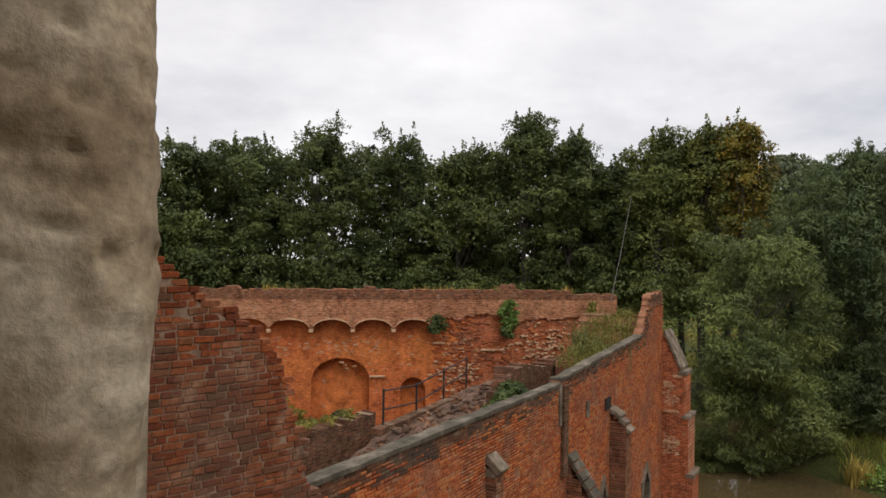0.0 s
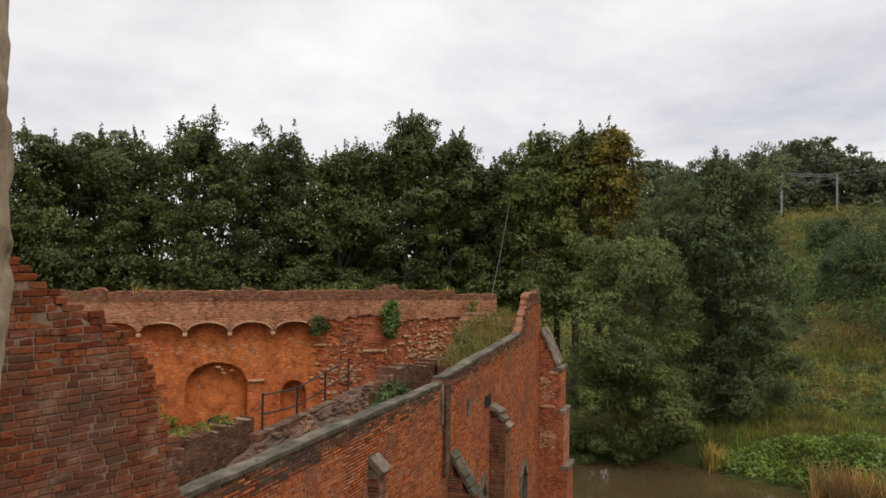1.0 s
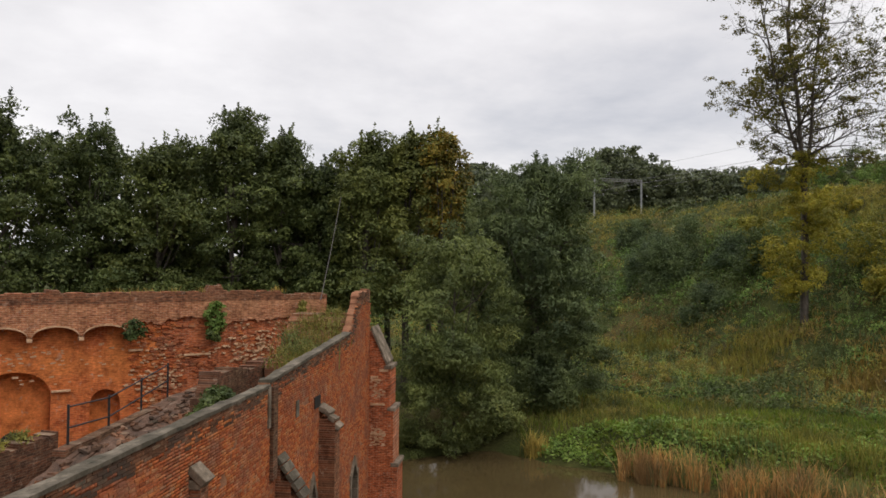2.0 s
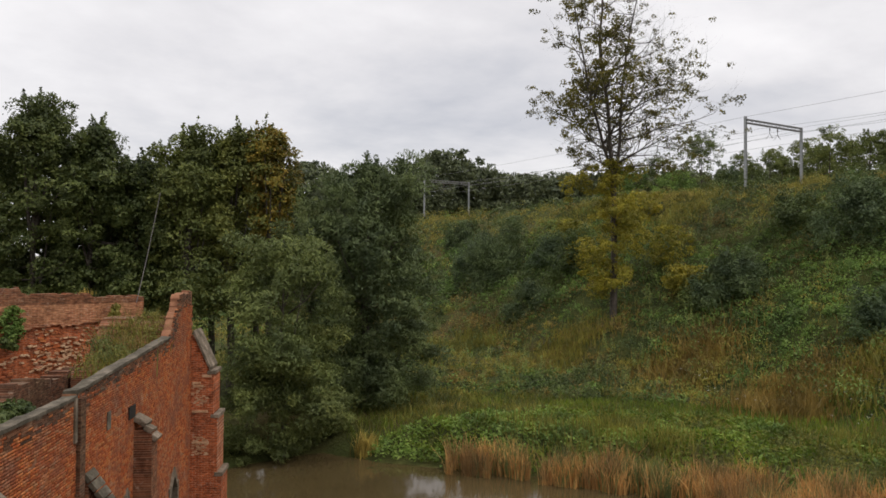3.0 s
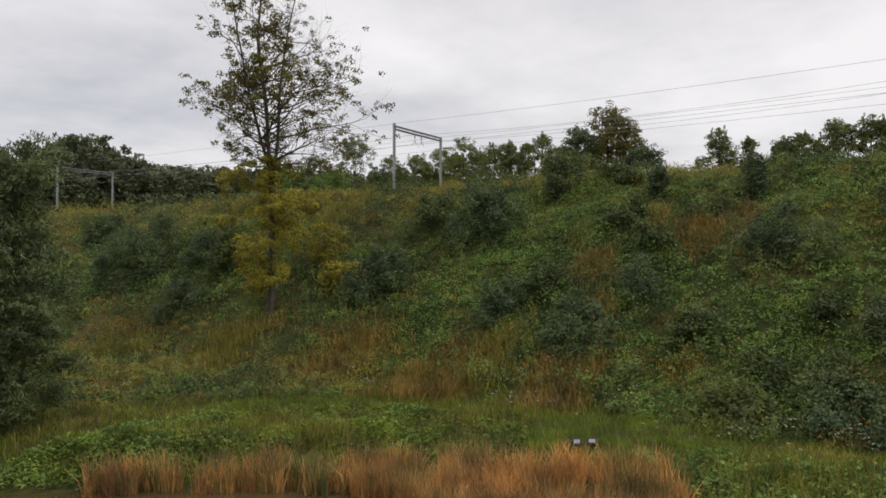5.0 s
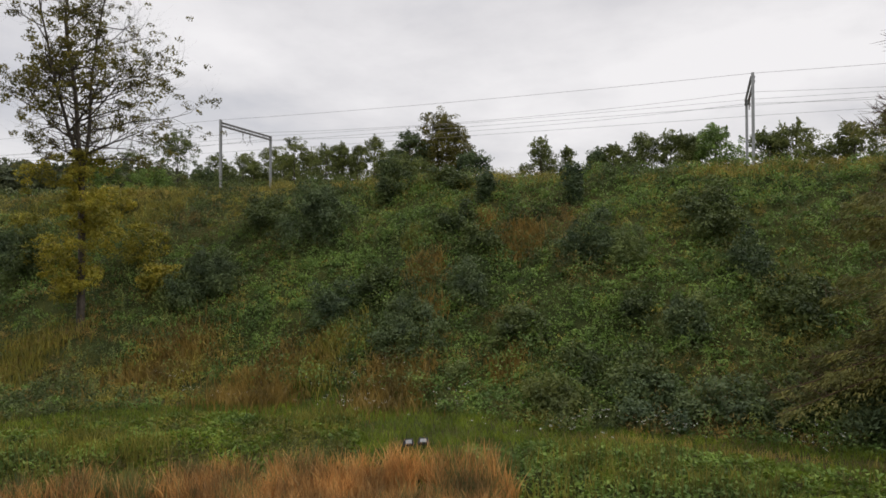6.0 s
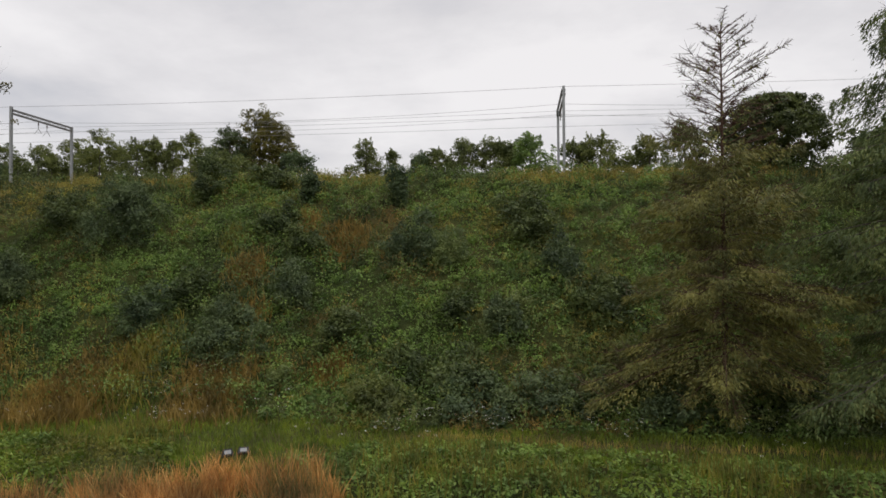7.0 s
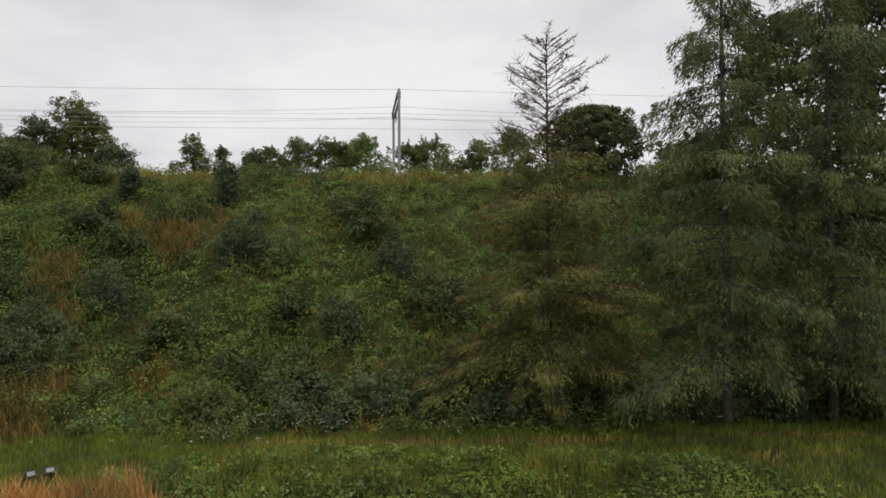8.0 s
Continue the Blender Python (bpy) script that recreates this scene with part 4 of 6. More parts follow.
for az, dist, tan, rx, low in ((-27, 44, 0.150, 4.0, 5.0), (-23.5, 46, 0.150, 3.6, 5.0), (-19.6, 45, 0.144, 3.3, 5.0), (-15.3, 46, 0.150, 3.3, 5.0), (-9.6, 45, 0.172, 3.7, 5.0), (-3.4, 46, 0.162, 3.6, 5.0),
                               (1.2, 45, 0.152, 3.0, 5.0), (6.4, 45, 0.200, 3.4, 5.0), (9.9, 46, 0.174, 2.7, 5.0), (12.8, 47, 0.138, 2.8, 5.0), (16.3, 45, 0.170, 2.8, 5.0), (19.4, 45, 0.178, 2.7, 5.0)):
    p = at(az, dist)
    p.z = ground_at(p.x, p.y)
    broadleaf("tree", p, EYE.z + (tan + 0.007) * dist, rx, low, "leaf_oak" if az > 15 else "leaf_row", "green oak tree beginning to turn, in a dense row" if az > 15 else "dark green oak tree in a dense row behind the ruin", "tree", ROW, 210, 135, 0.20, 0.50, 0.6, 0.0, 0.30, None, 60, 1.1, lobes=17)
for az, tan in ((-25, 0.118), (-17.5, 0.122), (-12.4, 0.126), (-6.4, 0.134), (-0.8, 0.126), (4.0, 0.132), (8.2, 0.140), (11.4, 0.116), (14.6, 0.118), (18.0, 0.138), (21.2, 0.125)):
    p = at(az, 51.0)
    p.z = ground_at(p.x, p.y)
    broadleaf("tree", p, EYE.z + tan * 51, 3.8, 5.0, "leaf_row", "dark green tree behind the front row", "tree", ROW, 150, 40, 0.38, 0.55, 0.65, 0.0, 0.35, None, 10, 1.0)
p = at(22.2, 44)
p.z = ground_at(p.x, p.y)
broadleaf("tree", p, EYE.z + 0.172 * 44, 1.35, 9.5, "leaf_gold", "green tree turning gold beside the dark row", "tree", ROW, 150, 60, 0.22, 0.36, 0.6, 0.0, 0.5, None, 14, 1.0)
# low hedge under the row
for az in np.arange(-26, 24, 3.4):
    p = at(float(az), 42.5 + 1.2 * float(np.sin(az * 3)))
    p.z = ground_at(p.x, p.y)
    q, c = crown_points(2.2, 1.0, 7.4 + float(np.cos(az * 2)), 60, 24, 0.4, 0.7)
    bush = linked("hedge_bush", mesh_of("hedge_bush", *leaves(q, 0.22, 0.6)), M["leaf_row"])
    bush.location = p
    tagged(bush, "dark green hedge bush under the tree row", "bush", "hedge under the trees")

# willows on the far bank of the moat
p = at(23.3, 35.0)
p.z = -0.7
wil = broadleaf("willow_tree", p, 9.3, 3.3, 1.8, "leaf_willow", "pale grey-green willow leaning over the moat", "willow", "", 170, 150, 0.23, 0.46, 0.27, 0.5, 0.5, None, 60, 0.7, 0.13, "bark", 0.42, 16, 15)
for k, (dx, dy, zt, r) in enumerate(((-1.2, -0.6, 4.2, 1.7), (0.5, -1.4, 3.6, 1.9), (-2.0, 0.6, 3.0, 1.5), (1.9, -0.3, 5.0, 1.7), (2.4, 0.6, 3.2, 1.4))):
    q, c = lobed_points(r, 0.1, zt + 0.9, 60, 110, 0.36, 0.5, 7)
    lobe = linked("willow_bush", mesh_of("willow_bush", *leaves(q, 0.20, 0.27, 0.5)), M["leaf_willow"])
    lobe.location = (p.x + dx, p.y + dy, -0.85)
    tagged(lobe, "grey-green willow bush at the water's edge", "bush", "willow bushes at the moat")
p = at(29.5, 41.5)
p.z = ground_at(p.x, p.y)
broadleaf("willow_tree", p, 14.4, 4.3, 0.4, "leaf_willow_dark", "dense dark grey-green willow on the moat bank", "willow", "", 430, 130, 0.27, 0.54, 0.28, 0.8, 0.35, None, 90, 1.1, 0.25, "bark", 0.4, 26, 22)
p = at(25.6, 42.5)
p.z = ground_at(p.x, p.y)
broadleaf("willow_tree", p, 12.2, 3.0, 0.6, "leaf_willow_dark", "dense dark grey-green willow on the moat bank", "willow", "", 150, 130, 0.23, 0.46, 0.26, 0.9, 0.42, None, 30, 0.8, 0.2, lobes=10)


for az, dist, r, zt in ((27.0, 40.0, 2.6, 5.4), (32.6, 41.0, 2.5, 5.0), (29.8, 39.4, 2.2, 3.6), (25.0, 39.5, 2.2, 4.4)):
    p = at(az, dist)
    p.z = ground_at(p.x, p.y)
    q, c = lobed_points(r, 0.1, zt, 80, 110, 0.40, 0.5, 8)
    lobe = linked("willow_bush", mesh_of("willow_bush", *leaves(q, 0.22, 0.28, 0.7)), M["leaf_willow_dark"])
    lobe.location = p
    tagged(lobe, "dark drooping willow boughs over the bank", "bush", "dark willow boughs on the bank")


def grow(start, direction, length, radius, depth, paths, tips, rise=0.12, turn=0.5, kids=3):
    """A branch and its side branches, down to twigs."""
    p, d = np.array(start, float), np.array(direction, float)
    path, n_ = [(p.copy(), radius)], 5
    for k in range(n_):
        d = d + rng.normal(size=3) * 0.13 + np.array((0, 0, rise))
        d /= np.linalg.norm(d)
        p = p + d * length / n_
        path.append((p.copy(), radius * (1 - 0.75 * (k + 1) / n_)))
        if depth > 0 and k >= 1:
            for _ in range(kids if k > 1 else 1):
                side = rng.normal(size=3)
                side -= side @ d * d
                side /= np.linalg.norm(side)
                grow(p, d * (1 - turn) + side * turn + np.array((0, 0, 0.05)), length * rng.uniform(0.38, 0.6), radius * (1 - 0.75 * (k + 1) / n_) * 0.62, depth - 1, paths, tips, rise * 0.7, turn, max(1, kids - 1))
    paths.append(path)
    if depth <= 1:
        tips.extend(q for q, _ in path[2:])


# tall thin ash on the embankment
spot = where(48.4, -0.076)
ash = tagged(new("ash_tree", None), "tall sparse ash tree with yellowing leaves on the embankment", "tree")
ash.location = spot
paths, tips = [], []
fork = 8.0 + 0.118 * spot.xy.length - spot.z
paths.append([(np.array((0, 0, -0.5)), 0.36), (np.array((0.1, 0, fork * 0.5)), 0.30), (np.array((0, 0, fork)), 0.26)])
for dx, dy, ln, r in ((0.0, 0.0, 20.0, 0.22), (-0.13, 0.12, 17.0, 0.17), (0.14, -0.15, 18.0, 0.17), (0.05, 0.08, 16.0, 0.13)):
    p, d = np.array((0, 0, fork - 0.4)), np.array((dx, dy, 1.0))
    stem = [(p.copy(), r)]
    for k in range(16):
        d = d + rng.normal(size=3) * 0.05 + np.array((-0.004, 0.003, 0.05))
        d /= np.linalg.norm(d)
        p = p + d * ln / 16
        stem.append((p.copy(), r * (1 - 0.85 * (k + 1) / 16)))
        for _ in range(2 if k < 8 else 1):
            a_ = rng.uniform(0, 2 * math.pi)
            side = np.array((math.cos(a_), math.sin(a_), rng.uniform(0.0, 0.6)))
            grow(p, side, (6.4 * (1 - k / 20) ** 0.9 + 0.6) * rng.uniform(0.5, 1.0) * (1 + 0.22 * (side[0] * 0.656 - side[1] * 0.755)), 0.085 * (1 - 0.6 * k / 16), 2, paths, tips, 0.04, 0.5, 2)
    paths.append(stem)
linked("trunk", mesh_of("trunk", *tubes(paths, 3)), M["bark"], ash)
tips = np.array(tips)
rightward = tips[:, 0] * 0.656 - tips[:, 1] * 0.755
bareness = smooth((tips[:, 2] - fork - 5) / 6) * smooth((rightward + 0.5) / 3)
outer = (0.05 + 0.10 * np.hypot(tips[:, 0], tips[:, 1])).clip(0, 0.6)
patchy = 0.5 + 0.9 * vnoise(tips[:, 0] + tips[:, 2] * 0.5, tips[:, 1] + tips[:, 2] * 0.8, 0.8, 171)
tips = tips[rng.uniform(0, 1, len(tips)) < outer * patchy.clip(0, 1.3) * 0.62 * (1 - 0.8 * bareness)]
lp = puffs(tips, 0.32, 20, 0.7)
linked("crown", mesh_of("crown", *leaves(lp, 0.22, 0.5, 0.3)), M["leaf_ash"], ash)
lo = np.concatenate([lobed_points(3.9, fork * 0.12, fork * 1.15, 150, 80, 0.42, 0.65, 20)[0], crown_points(1.5, fork * 0.2, fork * 1.1, 70, 80, 0.40)[0]])
linked("crown", mesh_of("crown", *leaves(lo, 0.22, 0.5, 0.3)), M["leaf_yellow"], ash, "yellow leaves low on the trunk")
for az, tan, rx, h in ((46.5, -0.01, 2.2, 3.2), (52.2, 0.0, 2.4, 3.4), (53.6, -0.035, 1.7, 2.0), (50.5, 0.055, 2.4, 3.2), (45.2, 0.03, 2.0, 2.6)):
    s = where(az, tan)
    q, c = crown_points(rx, 0.0, h, 70, 40, 0.33, 0.5)
    ob = linked("sapling", mesh_of("sapling", *leaves(q, 0.26, 0.5, 0.3)), M["leaf_yellow"])
    ob.location = s
    tagged(ob, "yellowing ash sapling on the embankment slope", "sapling", "saplings on the slope")


def conifer(name, spot, top, reach, low, material, label, bare=2.0, hang=0.5, whorl=0.42, bark="bark", leaf=0.24, dense=1.0, twigs=9, up=0.0, base_r=0.24, taper=0.5):
    """A conifer: drooping whorls of branches hung with sprays. bare: leaves thin out above this part of its height."""
    ob = tagged(new(name, None), label, "conifer")
    ob.location = spot
    h = top - spot.z
    paths = [[(np.array((0, 0, -0.4)), base_r * 1.2), (np.array((0.04, 0, h * 0.5)), base_r * 0.7), (np.array((0, 0, h)), 0.02)]]
    pts, dirs = [], []
    z = low - spot.z
    while z < h - 0.3:
        t = z / h
        r = reach * (1 - t) ** taper * (0.75 + 0.25 * math.sin(z * 2.1)) + 0.35
        for k in range(5):
            a = rng.uniform(0, 2 * math.pi)
            ln = r * rng.uniform(0.5, 1.3)
            d = np.array((math.cos(a), math.sin(a), 0))
            rise = up * (t - 0.35)
            q = [np.array((0, 0, z)) + d * ln * f + np.array((0, 0, ln * (rise * f + hang * (0.10 * f - 0.42 * f * f + 0.14 * f ** 4)))) for f in (0, 0.3, 0.6, 0.85, 1.0)]
            paths.append([(p_, 0.045 * (1 - 0.8 * i_ / 4) * (1 - 0.6 * t)) for i_, p_ in enumerate(q)])
            keep = dense if t < bare else dense * 0.035
            n_ = int(ln * 46 * keep)
            f = rng.uniform(0.12, 1.0, n_) ** 0.8
            i_ = np.minimum((f * 4).astype(int), 3)
            qa = np.array(q)
            base = qa[i_] + (qa[i_ + 1] - qa[i_]) * (f * 4 - i_)[:, None]
            side = np.array((-d[1], d[0], 0)) * rng.normal(size=n_)[:, None] * 0.26 * ln * (1.1 - f)[:, None]
            drop = np.stack([0 * f, 0 * f, -np.abs(rng.normal(size=n_)) * hang * 0.42], -1)
            pts.append(base + side + drop)
            dirs.append(np.tile(d * 0.6, (n_, 1)) + side * 0.9 + np.array((0, 0, -0.9 * hang)))
            for _ in range(twigs if t < bare else twigs * 2):
                f0 = rng.uniform(0.3, 1.0)
                i0 = min(int(f0 * 4), 3)
                s0 = qa[i0] + (qa[i0 + 1] - qa[i0]) * (f0 * 4 - i0)
                e = s0 + (np.array((-d[1], d[0], 0)) * rng.normal() * 0.5 + d * 0.3 + np.array((0, 0, rng.uniform(-0.6, 0.25) * hang + up * 0.25))) * ln * 0.3
                paths.append([(s0, 0.012), (e, 0.004)])
        z += whorl * rng.uniform(0.7, 1.3)
    linked("trunk", mesh_of("trunk", *tubes(paths, 4)), M[bark], ob)
    linked("crown", mesh_of("crown", *leaves(np.concatenate(pts), leaf, 0.3, 0.0, 0.0, 0.4, np.concatenate(dirs))), M[material], ob)
    return ob


p = at(108.5, 38.4)
p.z = ground_at(p.x, p.y)
conifer("larch_tree", p, EYE.z + 0.303 * 38.4, 6.2, 2.8, "leaf_larch", "brownish larch with a bare top at the slope's foot", 0.66, 0.6, 0.34, "bark_red", 0.22, 2.3, 16, 1.4, 0.15, 0.60)
for az, dist, tan, reach, low in ((121.2, 38.6, 0.46, 6.5, 3.6), (128.0, 41.0, 0.44, 6.0, 2.4)):
    p = at(az, dist)
    p.z = ground_at(p.x, p.y)
    conifer("spruce_tree", p, EYE.z + tan * dist, reach, low, "leaf_spruce", "tall dark spruce with hanging branches at the slope's foot", 2.0, 1.0, 0.62, "bark", 0.21, 2.6, 9)
for az, u, tan, rx in ((125.2, 52, 0.30, 4.5), (131.0, 50, 0.32, 4.5), (136.0, 50, 0.34, 5.0), (119.5, 58, 0.15, 3.0), (130.3, 49, 0.47, 4.0), (135.0, 46, 0.50, 5.0)):
    p = by_line(az, u)
    broadleaf("tree", p, EYE.z + tan * p.xy.length, rx, p.z + 0.5, "leaf_bush", "dark green tree behind the spruces", "tree", "trees behind the spruces", 200, 56, 0.40, 0.60, 0.6, 0.0, 0.45, None, 20, 1.2)

# trees and bushes along the top of the embankment
CREST_GROUP = "trees along the embankment top"
for kind, rows in (
    ("leaf_crest", ((54.8, 0.161, 3.6, 92), (51.6, 0.135, 3.4, 96), (58.2, 0.122, 2.4, 96), (60.2, 0.125, 2.0, 90), (63.2, 0.158, 3.2, 92), (65.6, 0.148, 2.6, 90), (66.9, 0.155, 1.3, 92), (68.0, 0.158, 1.0, 92), (69.3, 0.165, 1.7, 86), (71.2, 0.13, 2.4, 70), (57.4, 0.135, 2.6, 104), (59.4, 0.140, 2.4, 104), (61.4, 0.148, 2.6, 104), (62.4, 0.140, 2.4, 98), (64.4, 0.145, 2.4, 102), (66.2, 0.138, 2.2, 100), (67.5, 0.140, 2.0, 100), (70.3, 0.150, 2.2, 96), (73.0, 0.145, 2.0, 90))),
    ("leaf_crest", ((82.2, 0.160, 1.8, 88), (84.2, 0.148, 0.9, 88), (87.6, 0.150, 1.8, 84), (89.7, 0.160, 2.4, 84), (91.8, 0.160, 2.2, 84), (93.3, 0.156, 1.4, 84), (100.2, 0.160, 2.6, 80), (98.6, 0.152, 1.7, 80), (103.8, 0.155, 2.4, 80), (106.3, 0.172, 2.4, 78))),
    ("leaf_blue", ((72.0, 0.172, 2.2, 80), (86.3, 0.140, 1.5, 84), (56.6, 0.118, 2.6, 100), (76.6, 0.14, 2.2, 78))),
    ("leaf_ash", ((74.2, 0.200, 3.4, 82), (74.9, 0.185, 2.6, 81))),
    ("leaf_bright", ((94.9, 0.166, 2.1, 80), (49.0, 0.118, 3.0, 90), (53.0, 0.115, 2.5, 80))),
):
    for az, tan, rx, u in rows:
        p = by_line(az, u)
        dist = p.xy.length
        words = {"leaf_crest": "dark green tree on the embankment top", "leaf_blue": "grey-green sallow on the embankment top", "leaf_ash": "round green tree on the embankment top", "leaf_bright": "yellow-green tree on the embankment top"}[kind]
        broadleaf("tree", p, EYE.z + (tan + 0.012) * dist, rx * 1.6, p.z - 2.0, kind, words, "tree", CREST_GROUP, int(110 + 85 * rx), 46, 0.20, 0.34, 0.65, 0.0, 0.5, None, int(12 + 5 * rx), 0.9, 0.12, "bark", 0.5, 8, 6)
p = by_line(112.1, 66)
broadleaf("tree", p, EYE.z + 0.205 * p.xy.length, 4.8, p.z - 0.3, "leaf_row", "round dark domed tree behind the larch", "tree", "", 520, 60, 0.30, 0.36, 0.6, 0.0, 0.42, None, 0, 0.5)

# far woods on the rising ground
sets = []
for k in range(230):
    az, dist = 22 + 50 * (k + rng.uniform()) / 230, rng.uniform(150, 190)
    tan = 0.122 + 0.034 * math.exp(-((az - 35.5) / 2.6) ** 2) + 0.012 * math.exp(-((az - 25.5) / 1.5) ** 2) - 0.02 * max(0, (az - 55) / 30)
    r = rng.uniform(4, 6.5)
    p = at(az, dist)
    top = EYE.z + (tan * rng.uniform(0.9, 1.0)) * dist
    q, c = crown_points(r, top - 15, top, 34, 26, 0.9, 0.55)
    sets.append(leaves(moved(q, (p.x, p.y, 0)), 0.8, 0.75))
tagged(linked("far_woods", mesh_of("far_woods", *joined(*sets)), M["leaf_far_haze"]), "dark far woods on the horizon beyond the railway", "woods", kind="stuff")

# ---------------------------------------------------------------- bushes on the slope
BUSH = {"blue": ("sallow_bush", "leaf_blue", "grey-green sallow bush on the embankment slope", 0.24, 0.36, 0.2),
        "bush": ("bush", "leaf_bush", "dark green bush on the embankment slope", 0.21, 0.6, 0.0),
        "low": ("bramble_bush", "leaf_bush", "tangled dark bramble at the slope's foot", 0.20, 0.6, 0.0),
        "willow": ("tall_weed", "leaf_herb", "tall pale green weed on the slope", 0.20, 0.35, 0.2),
        "rust": ("dock_clump", "leaf_rust", "clump of rust brown dock stalks", 0.20, 0.25, -0.8),
        "olive": ("weed_clump", "leaf_olive", "clump of olive yellow weeds on the slope", 0.20, 0.3, -0.5)}


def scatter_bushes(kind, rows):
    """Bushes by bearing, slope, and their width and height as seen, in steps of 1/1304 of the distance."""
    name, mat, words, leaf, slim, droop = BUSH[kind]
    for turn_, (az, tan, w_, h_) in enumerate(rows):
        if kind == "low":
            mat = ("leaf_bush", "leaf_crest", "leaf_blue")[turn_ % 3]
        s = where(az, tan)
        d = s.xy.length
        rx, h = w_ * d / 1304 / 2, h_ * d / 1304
        if kind in ("rust", "olive"):
            q = rng.normal(size=(int(150 * rx * h) + 120, 2)) * (rx * 0.55, rx * 0.4)
            gz = ground_z(s.x + q[:, 0], s.y + q[:, 1]) - s.z
            sets = [blades(np.concatenate([q, gz[:, None]], 1), min(h, 1.0) * 0.75, 0.07, 0.3, 0.5)]
        else:
            sets = []
            for k_ in range(int(4 + 3.0 * rx)):
                a_, r_ = rng.uniform(0, 2 * math.pi), rx * 0.75 * math.sqrt(rng.uniform())
                lr = max(0.3, rx * rng.uniform(0.22, 0.5))
                lh = h * rng.uniform(0.45, 1.0) * (1 - 0.35 * r_ / rx)
                ox, oy = r_ * math.cos(a_), r_ * math.sin(a_)
                q, c = crown_points(lr, -0.2, lh, int(6 + 4.0 * lr * lh), 46, 0.24 + 0.07 * rx, 0.4)
                o_ = np.array((ox, oy, ground_at(s.x + ox, s.y + oy) - s.z))
                sets.append(leaves(moved(q, o_), leaf, slim, droop))
                if kind in ("blue", "willow"):
                    sets.append(leaves(spikes(c[c[:, 2] > 0.0] + o_, int(4 + 4 * lr), 0.35 + 0.12 * h, leaf, 14), leaf, slim, droop))
        ob = linked(name, mesh_of(name, *joined(*sets)), M[mat])
        ob.location = s
        tagged(ob, words, "bush", name.replace("_", " ") + " group", "stuff" if kind in ("rust", "olive") else "")


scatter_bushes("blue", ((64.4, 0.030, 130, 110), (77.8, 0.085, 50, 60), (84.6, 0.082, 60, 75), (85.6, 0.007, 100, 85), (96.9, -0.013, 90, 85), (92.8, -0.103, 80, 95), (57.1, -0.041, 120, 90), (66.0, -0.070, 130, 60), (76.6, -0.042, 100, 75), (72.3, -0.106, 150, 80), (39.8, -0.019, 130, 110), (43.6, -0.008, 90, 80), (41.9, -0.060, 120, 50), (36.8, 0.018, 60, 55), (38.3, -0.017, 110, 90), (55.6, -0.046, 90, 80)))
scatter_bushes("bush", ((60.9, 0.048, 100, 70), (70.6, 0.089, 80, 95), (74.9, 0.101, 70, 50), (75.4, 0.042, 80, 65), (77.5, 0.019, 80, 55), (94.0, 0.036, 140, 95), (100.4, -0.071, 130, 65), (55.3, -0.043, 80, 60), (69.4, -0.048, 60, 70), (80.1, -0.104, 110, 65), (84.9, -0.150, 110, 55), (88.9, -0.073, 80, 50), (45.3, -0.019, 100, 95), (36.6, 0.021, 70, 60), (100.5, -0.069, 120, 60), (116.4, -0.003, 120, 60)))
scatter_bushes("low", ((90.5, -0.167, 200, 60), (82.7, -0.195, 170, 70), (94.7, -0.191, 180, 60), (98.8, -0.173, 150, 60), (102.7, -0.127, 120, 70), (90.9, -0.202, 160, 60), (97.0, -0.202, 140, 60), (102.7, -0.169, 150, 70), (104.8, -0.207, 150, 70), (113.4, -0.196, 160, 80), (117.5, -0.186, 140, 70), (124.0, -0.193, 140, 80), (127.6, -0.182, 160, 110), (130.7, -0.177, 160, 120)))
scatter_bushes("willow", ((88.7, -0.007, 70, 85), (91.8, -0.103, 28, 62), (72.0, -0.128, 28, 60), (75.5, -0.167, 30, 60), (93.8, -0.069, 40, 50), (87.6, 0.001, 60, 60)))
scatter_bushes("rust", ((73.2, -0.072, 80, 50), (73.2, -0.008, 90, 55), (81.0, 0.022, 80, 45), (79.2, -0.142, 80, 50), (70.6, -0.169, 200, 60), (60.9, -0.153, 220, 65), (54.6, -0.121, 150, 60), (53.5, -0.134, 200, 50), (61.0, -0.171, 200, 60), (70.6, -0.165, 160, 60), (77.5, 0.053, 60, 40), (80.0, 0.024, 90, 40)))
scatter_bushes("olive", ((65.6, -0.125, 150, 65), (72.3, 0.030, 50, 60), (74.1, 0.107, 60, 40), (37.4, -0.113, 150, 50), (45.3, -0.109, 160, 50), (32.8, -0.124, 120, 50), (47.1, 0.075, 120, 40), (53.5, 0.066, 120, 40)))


# ---------------------------------------------------------------- plants that cover the ground


def stuff(name, data, material, label, category):
    return tagged(linked(name, mesh_of(name, *data), M[material]), label, category, kind="stuff")


def toe_edge(y):
    """How far out the rough growth reaches at the slope's foot."""
    return np.interp(y, (4, 17, 20, 28, 36, 48, 125), (34.7, 38.2, 37.6, 31.3, 23.5, 17.0, 17.0))


n_ = 22000
y = rng.uniform(-48, 125, n_)
low = toe_edge(y)
u = low + (CREST + 2.0 - low) * rng.uniform(0, 1, n_)
keep = rng.uniform(0, 1, n_) < np.clip(1.2 - np.abs(y - 10) / 75, 0.3, 1)
x, y, u = (u + LEAN_U * y)[keep], y[keep], u[keep]
k = (u - TOE) / (CREST - TOE)
a = vnoise(x, y, 7.0, 82) + 0.6 * vnoise(x, y, 2.6, 83) + 0.40 * rng.normal(size=len(x))
b_ = vnoise(x, y, 5.0, 84) + 0.6 * vnoise(x, y, 1.9, 85) + 0.40 * rng.normal(size=len(x))
